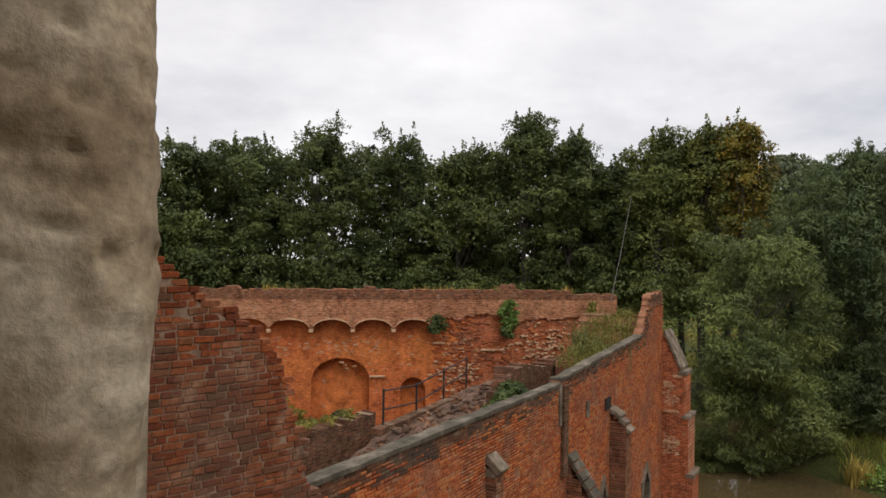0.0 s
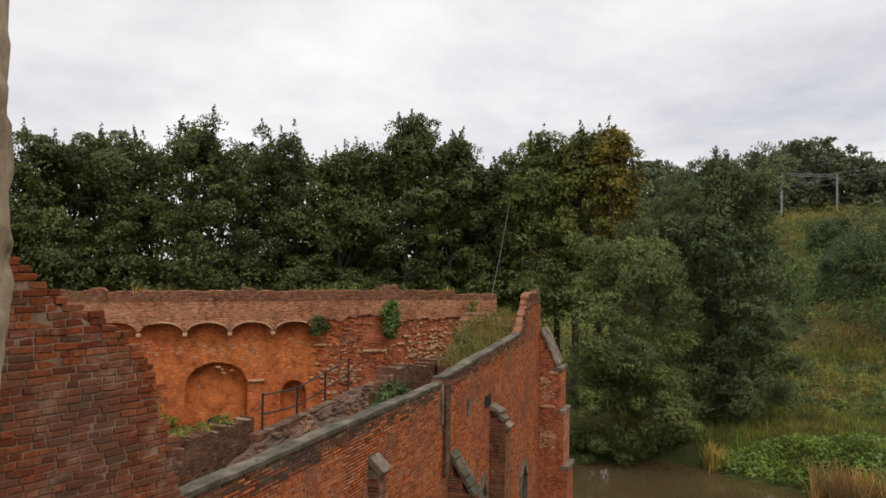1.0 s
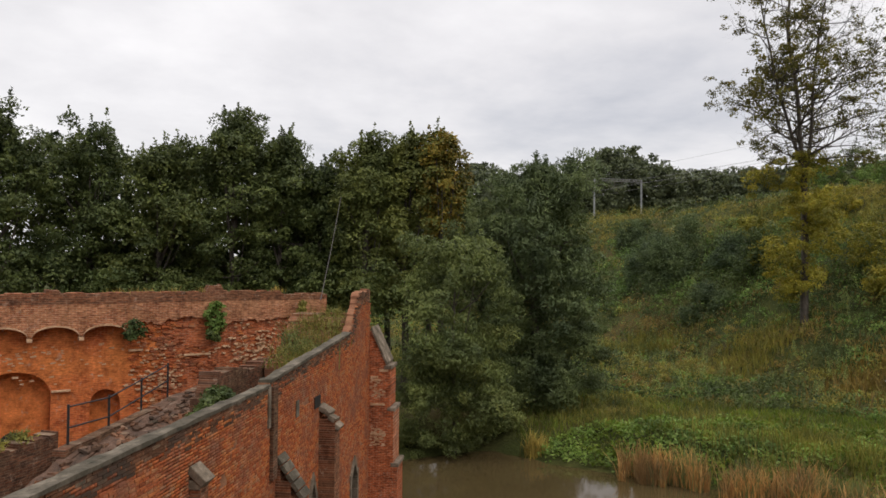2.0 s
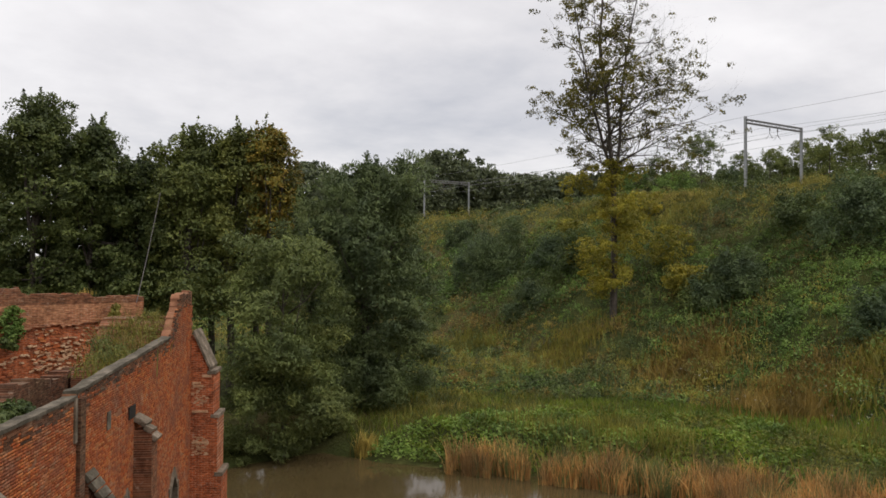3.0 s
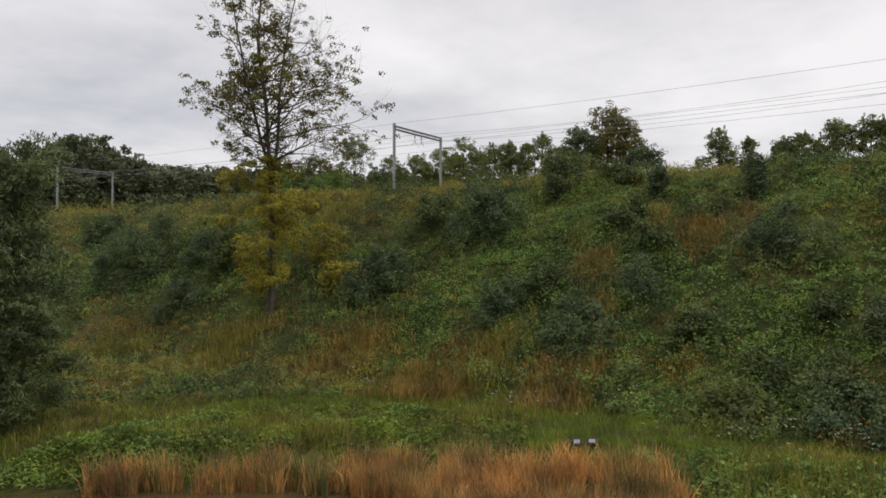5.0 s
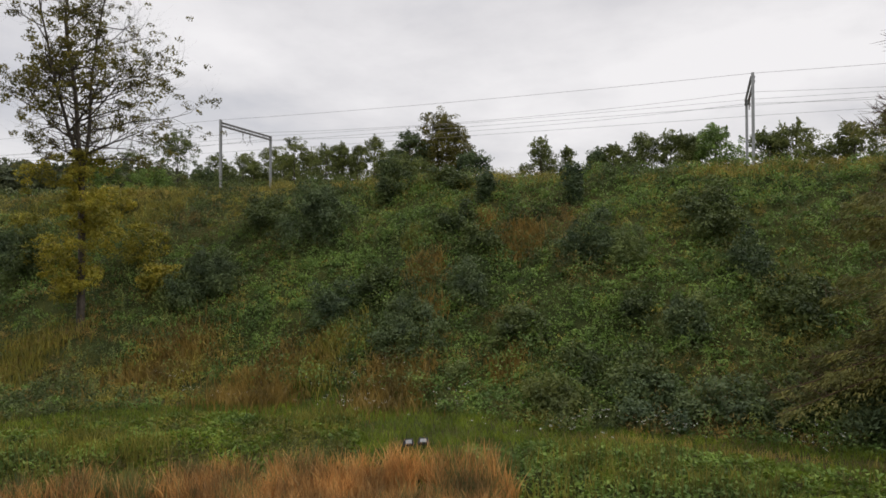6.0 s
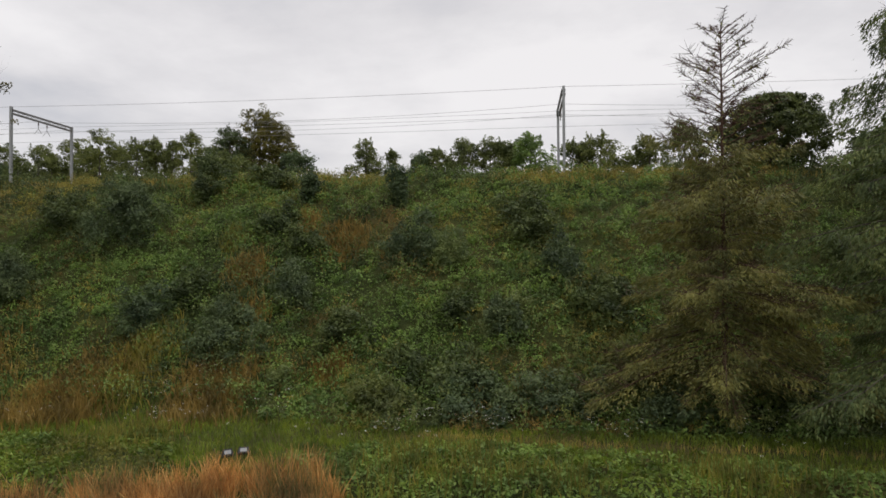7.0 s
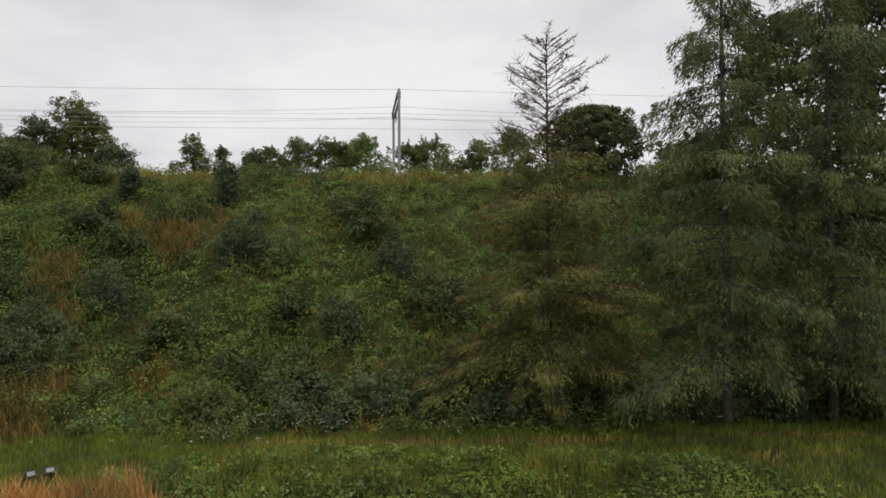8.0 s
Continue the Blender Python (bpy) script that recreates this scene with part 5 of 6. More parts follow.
left = smooth((y - 18) / 18)
meadow = 0.9 * smooth((y - 17) / 6) * (k < 0.02)
rust = (b_ > 0.85 - 1.0 * np.exp(-((k - 0.10) / 0.09) ** 2) * smooth((y - 2) / 8) - 0.25 * meadow) & (k < 0.9)
olive = ~rust & ((a > -meadow + 0.92 - 1.1 * left * np.exp(-((k - 0.85) / 0.2) ** 2) - 1.1 * left * np.exp(-((k - 0.08) / 0.12) ** 2) - 0.6 * (k > 0.93)))
bright = ~rust & ~olive & (a > -0.25)
dim = ~rust & ~olive & ~bright
big_ = 1 + 0.6 * smooth((y - 25) / 60)
size_ = (1 - 0.4 * meadow) * rng.uniform(0.3, 1.0, len(x)) ** 1.5 * (1.15 + 0.35 * vnoise(x, y, 1.6, 81)) * big_
P3 = np.stack([x, y, ground_z(x, y) + size_ * 0.28], -1)


def cover(name, pick, per, leaf, slim, droop, squash, material, label):
    """Mounds of one kind of growth over the slope."""
    stuff(name, leaves(puffs(P3[pick], size_[pick], per, squash), leaf * np.repeat(big_[pick], per), slim, droop), material, label, "undergrowth")


cover("bramble_cover", bright, 52, 0.165, 0.62, 0.0, 0.8, "leaf_bright", "green bramble and nettle leaves covering the slope")
cover("dark_cover", dim, 52, 0.165, 0.6, 0.0, 0.95, "leaf_bush", "dark green leaves covering the slope")
cover("weed_cover", olive, 44, 0.24, 0.2, -0.7, 0.75, "leaf_olive", "yellowing weeds and grass on the slope")
cover("dock_cover", rust, 44, 0.24, 0.18, -1.0, 0.8, "leaf_rust", "rust brown dry dock stalks on the slope")
# pale upright stems of nettle and willowherb, in drifts
n_ = 4200
y = rng.uniform(-40, 70, n_)
low = toe_edge(y)
u = low + (CREST - low) * rng.uniform(0, 0.9, n_)
x = u + LEAN_U * y
ok = vnoise(x, y, 4.5, 181) + 0.6 * vnoise(x, y, 1.5, 182) > 0.15
q = np.stack([x, y, ground_z(x, y) + 0.25], -1)[ok]
stuff("willowherb", leaves(spikes(q, len(q), 1.25, 0.15, 24), 0.17, 0.35, 0.1), "leaf_herb", "pale upright willowherb stems on the slope", "weeds")

n_ = 9000
y = rng.uniform(-45, 110, n_)
u = CREST + rng.normal(size=n_) * 0.9 + 0.3
x = u + LEAN_U * y
ok = vnoise(x, y, 4.0, 86) + 0.5 * vnoise(x, y, 1.3, 87) > -0.2
q = np.stack([x, y, ground_z(x, y)], -1)[ok]
stuff("crest_grass", blades(q, 0.5, 0.07, 0.35), "grass_dry", "dry yellow grass along the embankment crest", "grass")

# grass shelf between the moat and the slope
n_ = 170000
x, y = rng.uniform(17, 44, n_), rng.uniform(-42, 62, n_)
u, d = x - LEAN_U * y, moat_depth(x, y)
ok = (d < -0.4) & (u < toe_edge(y) + 0.6) & (np.hypot(x, y) > 20)
x, y, u, d = x[ok], y[ok], u[ok], d[ok]
P3 = np.stack([x, y, ground_z(x, y) - 0.02], -1)
az = np.degrees(np.arctan2(x, y))
dist = np.hypot(x, y)
path_line = np.abs(dist * np.cos(np.radians(az - 98)) - 32.8) < 0.45
near_leaf = (az > 76) & (dist < 31.5 + 0.8 * vnoise(x, y, 2.0, 90)) | ((az < 68) & (dist < 40.0 - 0.12 * (az - 50) ** 2 / 10 + 1.2 * vnoise(x, y, 3.0, 93)))
blade = ~near_leaf & ~(path_line & (az > 84))
wild = vnoise(x, y, 3.0, 91) + 0.4 * rng.normal(size=len(x))
strip = (u > toe_edge(y) - 4.0) & (az > 46)
dry = blade & (wild > 0.75) & ~strip
rank = blade & ~dry & ~strip & (wild > 0.1 + 0.05 * (az - 50).clip(-8, 14))
green = blade & ~dry & ~rank
stuff("tall_grass", blades(P3[green], 0.34, 0.032, 0.4), "grass", "bright green long grass beside the moat", "grass")
stuff("rank_grass", blades(P3[rank], 0.45, 0.032, 0.45), "leaf_olive", "rank olive grass on the moat bank", "grass")
stuff("dry_grass", blades(P3[dry | (path_line & (az > 84) & (wild > -0.2))], 0.34, 0.03, 0.4), "grass_dry", "dry pale grass tufts and a worn path", "grass")
low = P3[near_leaf]
low = np.repeat(low, 2, 0) + rng.normal(size=(2 * len(low), 3)) * (0.12, 0.12, 0.05)
low[:, 2] += 0.08 + rng.uniform(0, 0.45, len(low)) * (0.6 + 0.4 * vnoise(low[:, 0], low[:, 1], 0.9, 92))
mood = vnoise(low[:, 0], low[:, 1], 2.2, 94) + 0.5 * vnoise(low[:, 0], low[:, 1], 0.8, 95) + 0.25 * rng.normal(size=len(low))
laz = np.degrees(np.arctan2(low[:, 0], low[:, 1]))
mood = mood - 0.25 * ((laz > 42) & (laz < 70)) + 0.55 * (laz > 76) + 0.5 * (laz < 37)
stuff("nettles", leaves(low[mood > 0.05], 0.20, 0.55, 0.1, 0.3), "leaf_bright", "dense green nettles and ivy on the bank", "nettles")
stuff("bank_brambles", leaves(low[(mood <= 0.05) & (mood > -0.7)], 0.20, 0.5, 0.1, 0.2), "grass", "dull green brambles on the moat bank", "brambles")
stuff("bank_weeds", leaves(low[mood <= -0.7], 0.24, 0.2, -0.8), "leaf_olive", "yellowing weeds on the moat bank", "weeds")
weeds = P3[near_leaf & (wild > 0.55)]
stuff("seeding_weeds", blades(weeds, 0.75, 0.035, 0.22), "leaf_olive", "olive seeding weeds among the nettles", "weeds")

# reeds at the water's edge
n_ = 150000
x, y = rng.uniform(15, 29, n_), rng.uniform(3, 30, n_)
d, az, dist = moat_depth(x, y), np.degrees(np.arctan2(x, y)), np.hypot(x, y)
inner = np.interp(az, (35, 54, 62, 70, 79), (0.8, 1.0, 1.6, 2.4, 2.4))
outer = np.interp(az, (35, 54, 62, 70, 79), (-0.4, -0.9, -1.8, -2.9, -3.0))
ok = (d < inner) & (d > outer) & (az > 35.8) & (az < 78.5 + 1.5 * vnoise(x, y, 1.2, 95))
x, y, az, d = x[ok], y[ok], az[ok], d[ok]
tuft = vnoise(x, y, 0.9, 96) + 0.5 * vnoise(x, y, 0.35, 97)
thin = tuft > np.where(az < 56, -0.1, -0.35)
x, y, az, tuft = x[thin], y[thin], az[thin], tuft[thin]
P3 = np.stack([x, y, np.maximum(ground_z(x, y), -1.1) - 0.05], -1)
kind = vnoise(x, y, 1.6, 98) + 0.45 * rng.normal(size=len(x))
g = kind > np.where(az < 56, 0.25, 0.55)
stuff("dry_reeds", blades(P3[~g], 1.2, 0.032, 0.25, 0.4), "reed_dry", "dry orange-brown reeds along the moat", "reeds")
stuff("green_reeds", blades(P3[g], 1.25, 0.034, 0.2, 0.35), "reed_green", "grey-green reeds along the moat", "reeds")
for az, tan in ((29.9, -0.255), (29.4, -0.256)):
    p = at(az, 8.85 / -tan)
    q = np.array((p.x, p.y, -1.0)) + rng.normal(size=(90, 3)) * (0.22, 0.22, 0)
    ob = linked("reed_tuft", mesh_of("reed_tuft", *blades(q, 1.0, 0.05, 0.25)), M["grass_dry"])
    tagged(ob, "dry reed tuft at the water's edge", "reeds", "reed tufts on the bank")

# white umbels along the foot of the slope
n_ = 900
az, off = rng.uniform(52, 122, n_), rng.normal(size=n_)
dist = np.array([by_line(float(q), TOE).xy.length for q in az]) - 1.2 + off * 2.2
fx, fy = dist * np.sin(np.radians(az)), dist * np.cos(np.radians(az))
ok = vnoise(fx, fy, 2.0, 99) > 0.0
top = np.stack([fx, fy, ground_z(fx, fy) + rng.uniform(0.45, 0.9, n_)], -1)[ok]
heads = np.repeat(top, 5, 0) + rng.normal(size=(5 * len(top), 3)) * (0.05, 0.05, 0.015)
stuff("white_umbels", leaves(heads, 0.052, 0.9, 0.0, 0.8), "flower", "white flower umbels at the slope's foot", "flowers")

# ---------------------------------------------------------------- floodlights on the bank


def floodlight(spot, turn, tip):
    ob = new("floodlight", None)
    ob.matrix_world = Matrix.Translation(spot) @ Matrix.Rotation(radians(turn), 4, "Z")
    tagged(ob, "small black floodlight on a stake among the reeds", "floodlight", "pair of floodlights")
    bm = bmesh.new()
    box(bm, -0.02, 0.02, -0.02, 0.02, -0.4, 0.20)
    part("stake", bm, M["iron"], ob)
    head = pose(0, 0, 0.34, tip)
    bm = bmesh.new()
    box(bm, -0.20, 0.20, -0.05, 0.10, -0.14, 0.14, 0.025, head)
    for k_ in range(5):
        box(bm, -0.14 + 0.07 * k_ - 0.01, -0.14 + 0.07 * k_ + 0.01, 0.10, 0.15, -0.12, 0.12, 0.0, head)
    housing = part("housing", bm, M["iron"], ob)
    bm = bmesh.new()
    box(bm, -0.13, 0.13, -0.062, -0.052, -0.07, 0.08, 0.0, head)
    part("glass", bm, M["lamp_glass"], housing, "pale reflecting glass")
    bm = bmesh.new()
    for sx in (-0.235, 0.205):
        box(bm, sx, sx + 0.03, -0.02, 0.02, -0.16, 0.02, 0.0, head)
    box(bm, -0.235, 0.235, -0.02, 0.02, 0.16, 0.20)
    part("bracket", bm, M["iron"], ob)


for az, turn, tip in ((71.65, -60, 28), (72.8, -78, 40)):
    d = 7.35 / 0.2335
    p = at(az, d)
    p.z = ground_at(p.x, p.y) + 0.05
    floodlight(p, turn, -tip)

# ---------------------------------------------------------------- plants on the ruin


def plant_on(name, m, x, y, z, rx, h, mat, words, count=60, leaf=0.12, slim=0.7, droop=0.2, depth=None):
    q, c = crown_points(rx, 0, h, count, 22, 0.09, 0.5, depth)
    ob = linked(name, mesh_of(name, *leaves(q, leaf, slim, droop)), M[mat])
    ob.location = m @ Vector((x, y, z))
    ob.rotation_euler = m.to_euler()
    return tagged(ob, words, "plant", "plants growing on the ruin")


plant_on("ivy", FAR, 6.95, -0.28, 5.45, 0.36, 1.1, "leaf_bright", "bright green ivy on the ruined wall", 70, 0.10, 0.8, 0.3, 0.12)
plant_on("ivy", FAR, 6.95, -0.30, 5.25, 0.2, 0.4, "leaf_bush", "dark ivy stem on the ruined wall", 30, 0.1, 0.8, 0.3, 0.15)
plant_on("ivy", FAR, 4.35, -0.42, 5.40, 0.36, 0.6, "leaf_bush", "dark green ivy on the ruined wall", 34, 0.10, 0.8, 0.3, 0.14)
plant_on("ivy", FAR, 10.1, -0.45, 5.3, 0.14, 1.2, "leaf_olive", "thin hanging weed on the ruined wall", 40, 0.12, 0.5, 0.5, 0.12)
for s, y_, z_, rx, h, mat in ((14.9, 0.8, 4.9, 0.5, 1.0, "leaf_olive"), (15.7, 0.7, 5.3, 0.5, 1.1, "leaf_olive"), (15.2, 1.2, 5.0, 0.5, 1.2, "leaf_rust"), (16.0, 1.3, 5.55, 0.5, 1.0, "leaf_olive"), (13.8, 0.7, 4.9, 0.5, 0.9, "leaf_olive"), (12.8, 0.75, 4.8, 0.5, 0.8, "leaf_olive"), (12.0, 0.7, 4.7, 0.4, 0.7, "leaf_olive"), (14.3, 1.3, 5.2, 0.5, 0.9, "leaf_willow"), (13.2, 1.4, 5.0, 0.5, 0.8, "leaf_olive"), (16.4, 0.7, 5.85, 0.4, 0.6, "leaf_olive"), (15.4, 1.9, 5.0, 0.5, 1.1, "leaf_bush"), (15.9, 1.9, 5.45, 0.5, 0.7, "leaf_olive"), (16.4, 1.5, 5.8, 0.5, 0.6, "leaf_olive"), (16.9, 1.0, 6.1, 0.4, 0.45, "leaf_olive"), (14.5, 0.9, 4.85, 0.5, 0.8, "leaf_bush"), (13.4, 0.9, 4.7, 0.4, 0.7, "leaf_bush")):
    q = rng.normal(size=(170, 3)) * (rx * 0.5, rx * 0.5, 0)
    g, _ = crown_points(rx * 1.1, 0, h * 0.7, 20, 14, 0.12, 0.5)
    ob = linked("wall_weed", mesh_of("wall_weed", *joined(blades(q[:64], h * 0.8, 0.018, 0.45, 0.7), leaves(g, 0.10, 0.3, -0.3, quad=True))), M[mat])
    ob.location = OUT @ Vector((s, y_, z_))
    tagged(ob, "wispy weeds growing along the broken wall top", "plant", "plants growing on the ruin", "stuff")
for s, y_, z_, rx, h in ((10.1, 2.1, 3.75, 0.55, 0.9), (9.4, 2.0, 3.7, 0.5, 0.8), (10.7, 2.2, 3.9, 0.45, 0.9)):
    plant_on("wall_weed", OUT, s, y_, z_, rx, h, "leaf_bush", "green leafy weed on the wall walk", 70, 0.12, 0.55, 0.1)
for s, y_, z_, rx, h in ((3.6, 1.6, 3.2, 0.3, 0.6), (4.2, 2.0, 3.2, 0.25, 0.5)):
    plant_on("wall_weed", OUT, s, y_, z_, rx, h, "leaf_willow", "pale weed on the wall walk", 50, 0.10, 0.4, -0.2)
for x_, z_, rx in ((0.5, 3.75, 0.35), (1.3, 3.8, 0.4), (2.1, 3.8, 0.3)):
    plant_on("wall_weed", low_wall, x_, 0.3, z_, rx, 0.16, "leaf_olive", "dry weeds on the low mossy wall", 12, 0.12, 0.25, -0.6)
for x_, rx, h in ((-1.0, 0.5, 1.3), (-0.6, 0.5, 0.9), (-1.8, 0.6, 1.2), (0.3, 0.35, 0.5)):
    plant_on("wall_weed", FAR, x_, -0.8, 2.0, rx, h, "leaf_olive", "yellow-green weeds at the hall wall's foot", 60, 0.13, 0.4, -0.2)
for s in np.arange(-6, 10.5, 0.9):
    if rng.uniform() < 0.55:
        q = np.array(FAR @ Vector((float(s), 0.0, 6.88))) + rng.normal(size=(24, 3)) * (0.16, 0.05, 0.0)
        ob = linked("wall_grass", mesh_of("wall_grass", *blades(q, 0.22, 0.018, 0.4)), M["grass_dry"])
        tagged(ob, "dry grass tuft on the ruined wall top", "grass", "grass tufts on the wall")

# ---------------------------------------------------------------- stone and brick pieces on the curtain wall
bm = bmesh.new()
box(bm, 12.0, 12.5, -0.44, 0.0, -2.5, 3.85)
pier = setting("wall_pier", bm, M["band"], OUT, "narrow brick pier against the curtain wall", "pier")
bm = bmesh.new()
for k_, (x0, z0, r_) in enumerate(((-0.05, 4.22, 26), (-0.20, 4.12, 34), (-0.34, 3.95, 42), (-0.46, 3.76, 50))):
    box(bm, -0.27 + 0.1 * rng.uniform(), 0.27 - 0.1 * rng.uniform(), -0.11, 0.11, -0.07, 0.07, 0.035, pose(12.22, x0, z0 - 0.10, r_ * 0.7 + rng.uniform(-10, 10), rng.uniform(-6, 6), rng.uniform(-8, 8)))
setting("trim_pier_cap", bm, M["cap"], OUT, "broken pale stone cap of the brick pier", "trim")
bm = bmesh.new()
box(bm, 8.72, 9.16, -0.60, 0.0, -2.5, 2.75)
prism(bm, [(8.72, 2.75), (9.16, 2.75), (9.16, 2.85), (8.72, 2.85)], -0.58, 0.0)
setting("wall_small_buttress", bm, M["band"], OUT, "small sloping brick buttress", "buttress")
bm = bmesh.new()
for k_ in range(5):
    t = (k_ + 0.5) / 5
    box(bm, -0.25, 0.25, -0.10, 0.10, -0.05, 0.05, 0.015, pose(8.94, -0.02 - 0.62 * t, 3.72 - 0.92 * t, 52, 0, 0))
setting("trim_buttress_steps", bm, M["coping"], OUT, "grey stone steps capping the small buttress", "trim")
bm = bmesh.new()
prism(bm, [(8.72, 2.84), (9.16, 2.84), (9.16, 3.6), (8.72, 3.6)], -0.12, 0.0)
prism(bm, [(8.72, 2.84), (9.16, 2.84), (9.16, 3.2), (8.72, 3.2)], -0.36, -0.12)
setting("wall_buttress_core", bm, M["band"], OUT, "brick core under the stone steps", "buttress")
for s, z_, out, w_ in ((4.62, 4.62, 0.26, 0.30), (3.05, 3.62, 0.26, 0.3)):
    bm = bmesh.new()
    box(bm, s, s + w_, -out + 0.06, 0.0, -2.5, z_ - 0.32)
    setting("wall_pilaster", bm, M["band"], OUT, "thin brick pilaster under a stone cap", "pilaster")
    bm = bmesh.new()
    box(bm, -w_ / 2 - 0.03, w_ / 2 + 0.03, -0.19, 0.19, -0.07, 0.07, 0.02, pose(s + w_ / 2, -0.13, z_ - 0.16, 42, 0, 0))
    box(bm, -w_ / 2 - 0.02, w_ / 2 + 0.02, -0.13, 0.10, -0.12, 0.04, 0.02, pose(s + w_ / 2, -0.07, z_ - 0.26))
    setting("trim_pilaster_cap", bm, M["cap"], OUT, "mossy stone cap of a pilaster", "trim")
bm = bmesh.new()
box(bm, 8.18, 8.30, -0.05, 0.0, 4.45, 5.33, 0.01)
setting("trim_joint_strip", bm, M["cap"], OUT, "pale mortar strip at a wall joint", "trim")
# the slot beside the joint: its shade drawn as a dark brick strip
bm = bmesh.new()
box(bm, 8.34, 8.62, -0.09, 0.0, 3.3, 5.30, 0.01)
setting("wall_joint_slot_shade", bm, M["dark_wall"], OUT, "dark brick strip for the shaded slot at the wall joint", "pilaster")
# putlog holes as thin dark plates: their shade is in the plate colour
for s, z_, w_, h in ((11.55, 4.24, 0.5, 0.26), (10.05, 4.33, 0.22, 0.36)):
    bm = bmesh.new()
    box(bm, s, s + w_, -0.035, -0.012, z_ - 0.04, z_ + h, 0.004)
    setting("trim_putlog_shade", bm, M["iron"] if w_ > 0.3 else M["coping"], OUT, "dark plate for the shade of a hole in the brick face", "opening")
for a_, b2, z0, z1 in OPENINGS:
    bm = bmesh.new()
    c_ = (a_ + b2) / 2
    for x0, x1 in ((a_ - 0.12, a_ + 0.03), (b2 - 0.03, b2 + 0.12)):
        for q in np.arange(z0, z1 - 0.55, 0.32):
            box(bm, x0, x1, -0.05, 0.2, q, q + 0.31, 0.012)
    prism(bm, [(a_ - 0.12, z1 - 0.55), (a_ + 0.04, z1 - 0.55), (c_ + 0.02, z1 - 0.08), (c_, z1 + 0.16)], -0.05, 0.2)
    prism(bm, [(b2 + 0.12, z1 - 0.55), (c_, z1 + 0.16), (c_ - 0.02, z1 - 0.08), (b2 - 0.04, z1 - 0.55)], -0.05, 0.2)
    setting("window_2" if a_ < 14 else "window_3", bm, M["cap"], OUT, "pointed window with a pale stone surround", "window")

# ---------------------------------------------------------------- bricks
COURSE = 0.0565


def brick_mesh(w_, d_, h_, seed):
    """One hand-made brick: a box with knocked corners. The face is at -y."""
    r = np.random.default_rng(seed)
    v = np.array([(x_, y_, z_) for x_ in (0, w_) for y_ in (0, d_) for z_ in (0, h_)], float)
    v += r.normal(size=v.shape) * (0.0035, 0.002, 0.003)
    f = [(0, 1, 3, 2), (4, 6, 7, 5), (0, 4, 5, 1), (2, 3, 7, 6), (0, 2, 6, 4), (1, 5, 7, 3)]
    bm_ = bmesh.new()
    vs_ = [bm_.verts.new(q) for q in v]
    for q in f:
        bm_.faces.new([vs_[i_] for i_ in q])
    bmesh.ops.bevel(bm_, geom=list(bm_.edges), offset=0.005, segments=1, affect="EDGES")
    bmesh.ops.recalc_face_normals(bm_, faces=bm_.faces)
    me_ = bpy.data.meshes.new("brick")
    bm_.to_mesh(me_)
    bm_.free()
    me_.materials.append(M["brick"])
    return me_


SIZES = (0.168, 0.086, 0.122)
STOCK = [[brick_mesh(w_, 0.10, 0.0465, 200 + 10 * i_ + j_) for j_ in range(4)] for i_, w_ in enumerate(SIZES)]
EDGE = ((-1.3, 8.10), (0.0, 8.0), (0.12, 7.92), (0.32, 7.79), (0.52, 7.66), (0.90, 7.39), (1.0, 7.22), (1.152, 6.93), (1.30, 6.42), (1.445, 5.90), (1.72, 4.9), (2.1, 3.2))


def stub_top(s):
    return float(np.interp(s, [p_[0] for p_ in EDGE], [p_[1] for p_ in EDGE]))


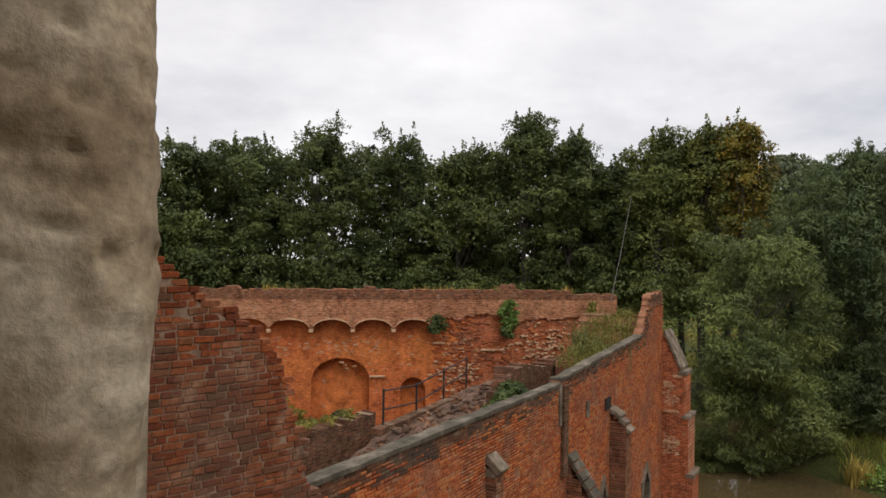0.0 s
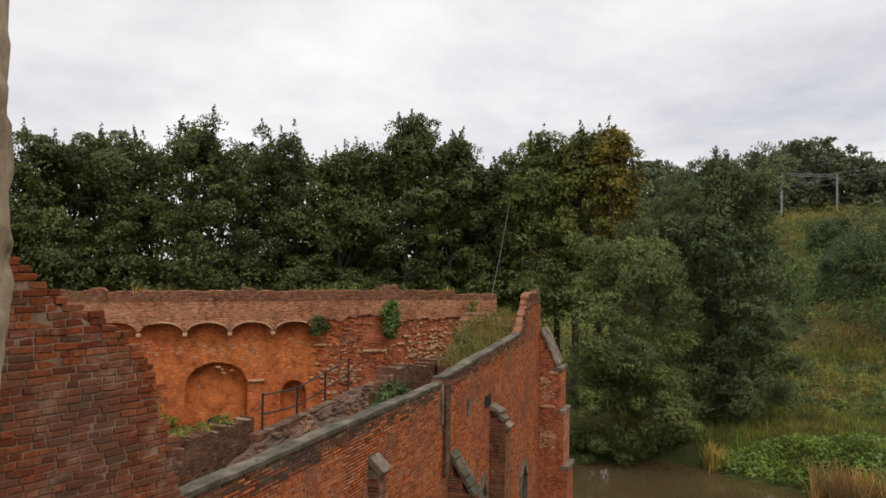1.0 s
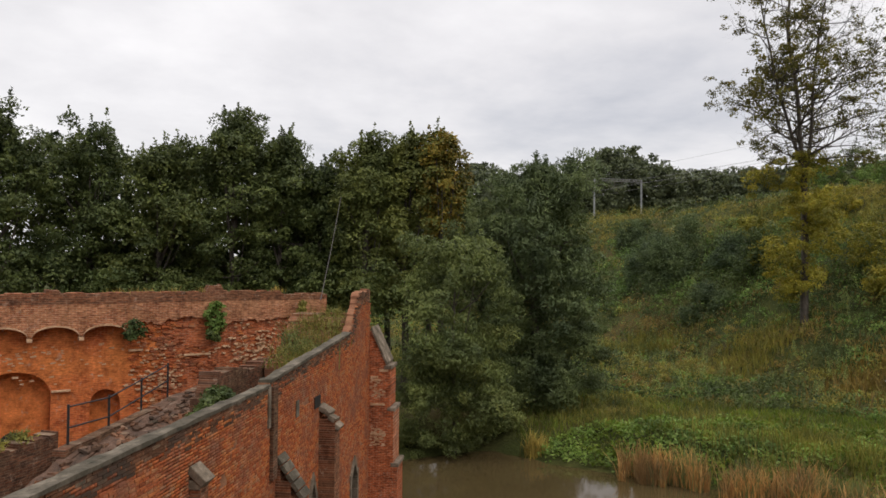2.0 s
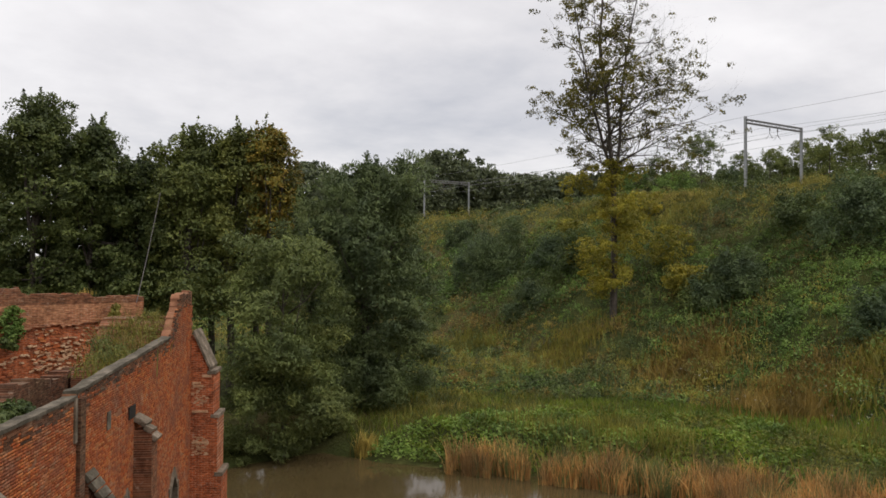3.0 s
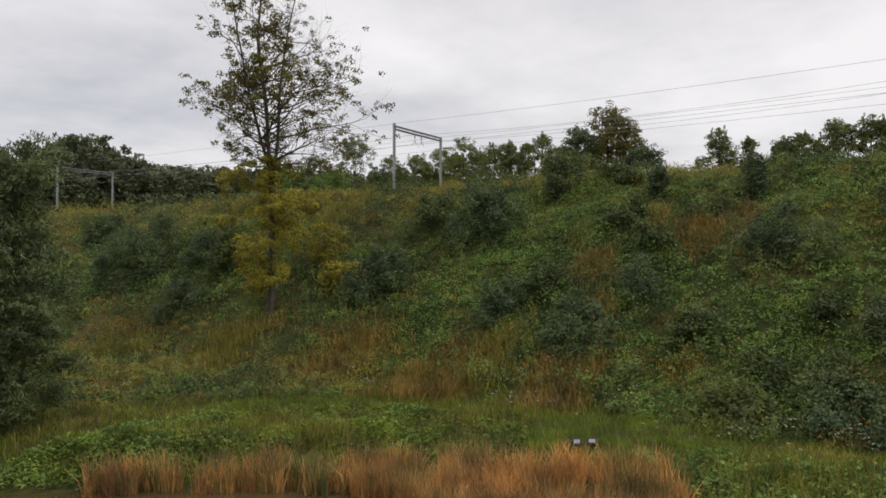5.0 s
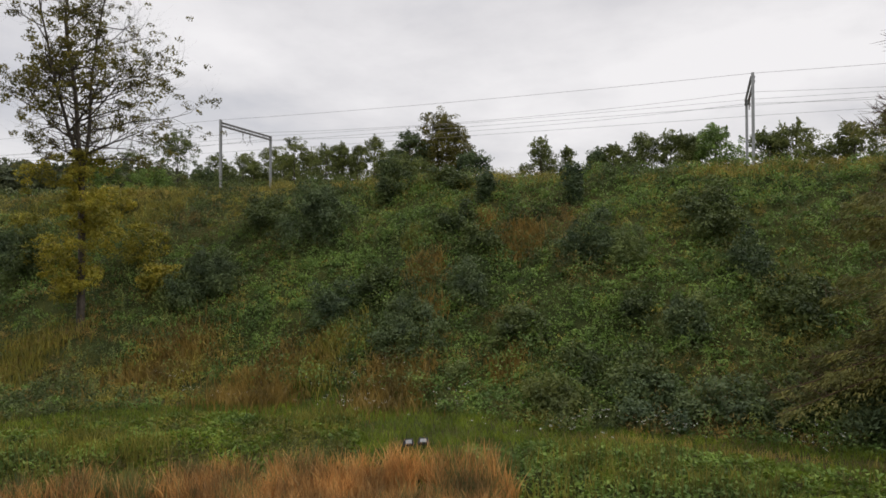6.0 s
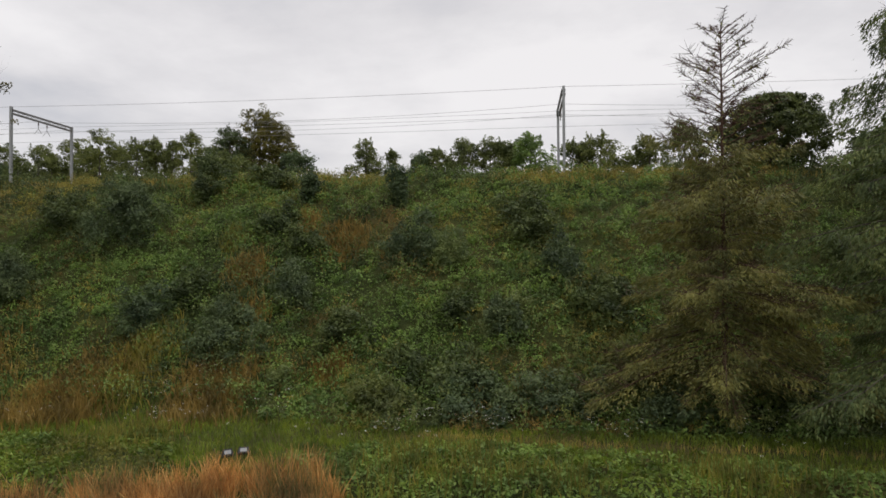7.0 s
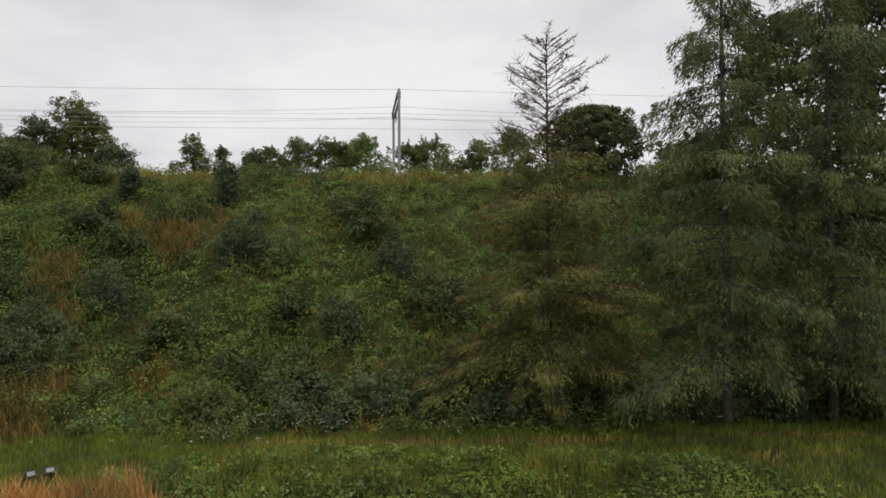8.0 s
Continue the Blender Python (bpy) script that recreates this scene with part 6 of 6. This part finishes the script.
bm = bmesh.new()
strips(bm, xs_with(-1.3, 2.1, 0.1), lambda s_: [(-2.5, 4.9 + COURSE * math.floor((stub_top(s_ + 0.05) - 4.9) / COURSE) - 0.09)], 0.004, 0.55)
stub = setting("wall_stub", bm, M["mortar"], SIDE, "stepped broken edge of a dark red brick wall")
bm = bmesh.new()
row = 0
z_ = 4.9
while z_ < 8.1:
    s_ = -1.3 + (row % 2) * 0.055
    while True:
        i_ = int(rng.choice(3, p=(0.38, 0.42, 0.20)))
        w_ = SIZES[i_]
        if s_ > 2.0 or stub_top(s_ + w_ * 0.6) < z_ + 0.05:
            break
        push = float(rng.uniform(0, 0.009))
        if s_ > -0.2 and z_ > 6.02:
            ob = linked("brick", STOCK[i_][int(rng.integers(4))], None, stub)
            ob.location = (s_, -push, z_)
            ob.rotation_euler = (0, float(rng.normal() * 0.018), float(rng.normal() * 0.03))
        else:
            box(bm, s_, s_ + w_, -push, 0.1, z_, z_ + 0.0465)
        s_ += w_ + float(rng.uniform(0.007, 0.013))
    z_ += COURSE
    row += 1
linked_rest = part("hidden_bricks", bm, M["brick"], stub, "dark red bricks")
linked_rest["kind"] = "stuff"

# curtain wall: every brick of the outer face, the nearest ones as parts
verts, faces, count = [], [], 0
CUBE = np.array([(a_, b2, c_) for a_ in (0, 1) for b2 in (0, 1) for c_ in (0, 1)], float)
QUADS = np.array(((0, 1, 3, 2), (4, 6, 7, 5), (0, 4, 5, 1), (0, 2, 6, 4), (1, 5, 7, 3)))
orange = [me_.copy() for me_ in STOCK[0]], [me_.copy() for me_ in STOCK[1]]
for group_ in orange:
    for me_ in group_:
        me_.materials.clear()
        me_.materials.append(M["brick_orange"])
singles, row, z_ = 0, 0, -1.2
while z_ < 6.6:
    s_ = -0.6 + (row % 2) * 0.06
    while s_ < WALL_END - 0.05:
        i_ = int(rng.choice(2, p=(0.6, 0.4)))
        w_ = SIZES[i_]
        mid_s = s_ + w_ / 2
        gone = any(a_ - 0.1 < mid_s < b2 + 0.1 and z0 < z_ < z1 for a_, b2, z0, z1 in OPENINGS) or float(vnoise(mid_s, z_, 0.5, 301)) > 0.86
        if z_ + 0.06 < curtain_top(mid_s) - (0.13 if mid_s < 15.3 else 0.0) and not gone:
            push = float(rng.uniform(0.0, 0.012) + 0.012 * max(0.0, vnoise(mid_s, z_, 0.8, 302)))
            if 0.6 < s_ < 3.6 and z_ > 4.15 and singles < 290:
                ob = linked("brick", orange[i_][int(rng.integers(4))], None, wall_curtain)
                ob.location = (s_, -push, z_)
                singles += 1
            else:
                v = CUBE * (w_, 0.04 + push, 0.0465) + (s_, -push, z_) + rng.normal(size=(8, 3)) * (0.003, 0.001, 0.0025)
                verts.append(v)
                faces.append(QUADS + 8 * count)
                count += 1
        s_ += w_ + 0.012
    z_ += COURSE
    row += 1
rest = linked("face_bricks", mesh_of("face_bricks", np.concatenate(verts), np.concatenate(faces)), M["brick_orange"], wall_curtain, "weathered orange-red bricks")
rest["kind"] = "stuff"
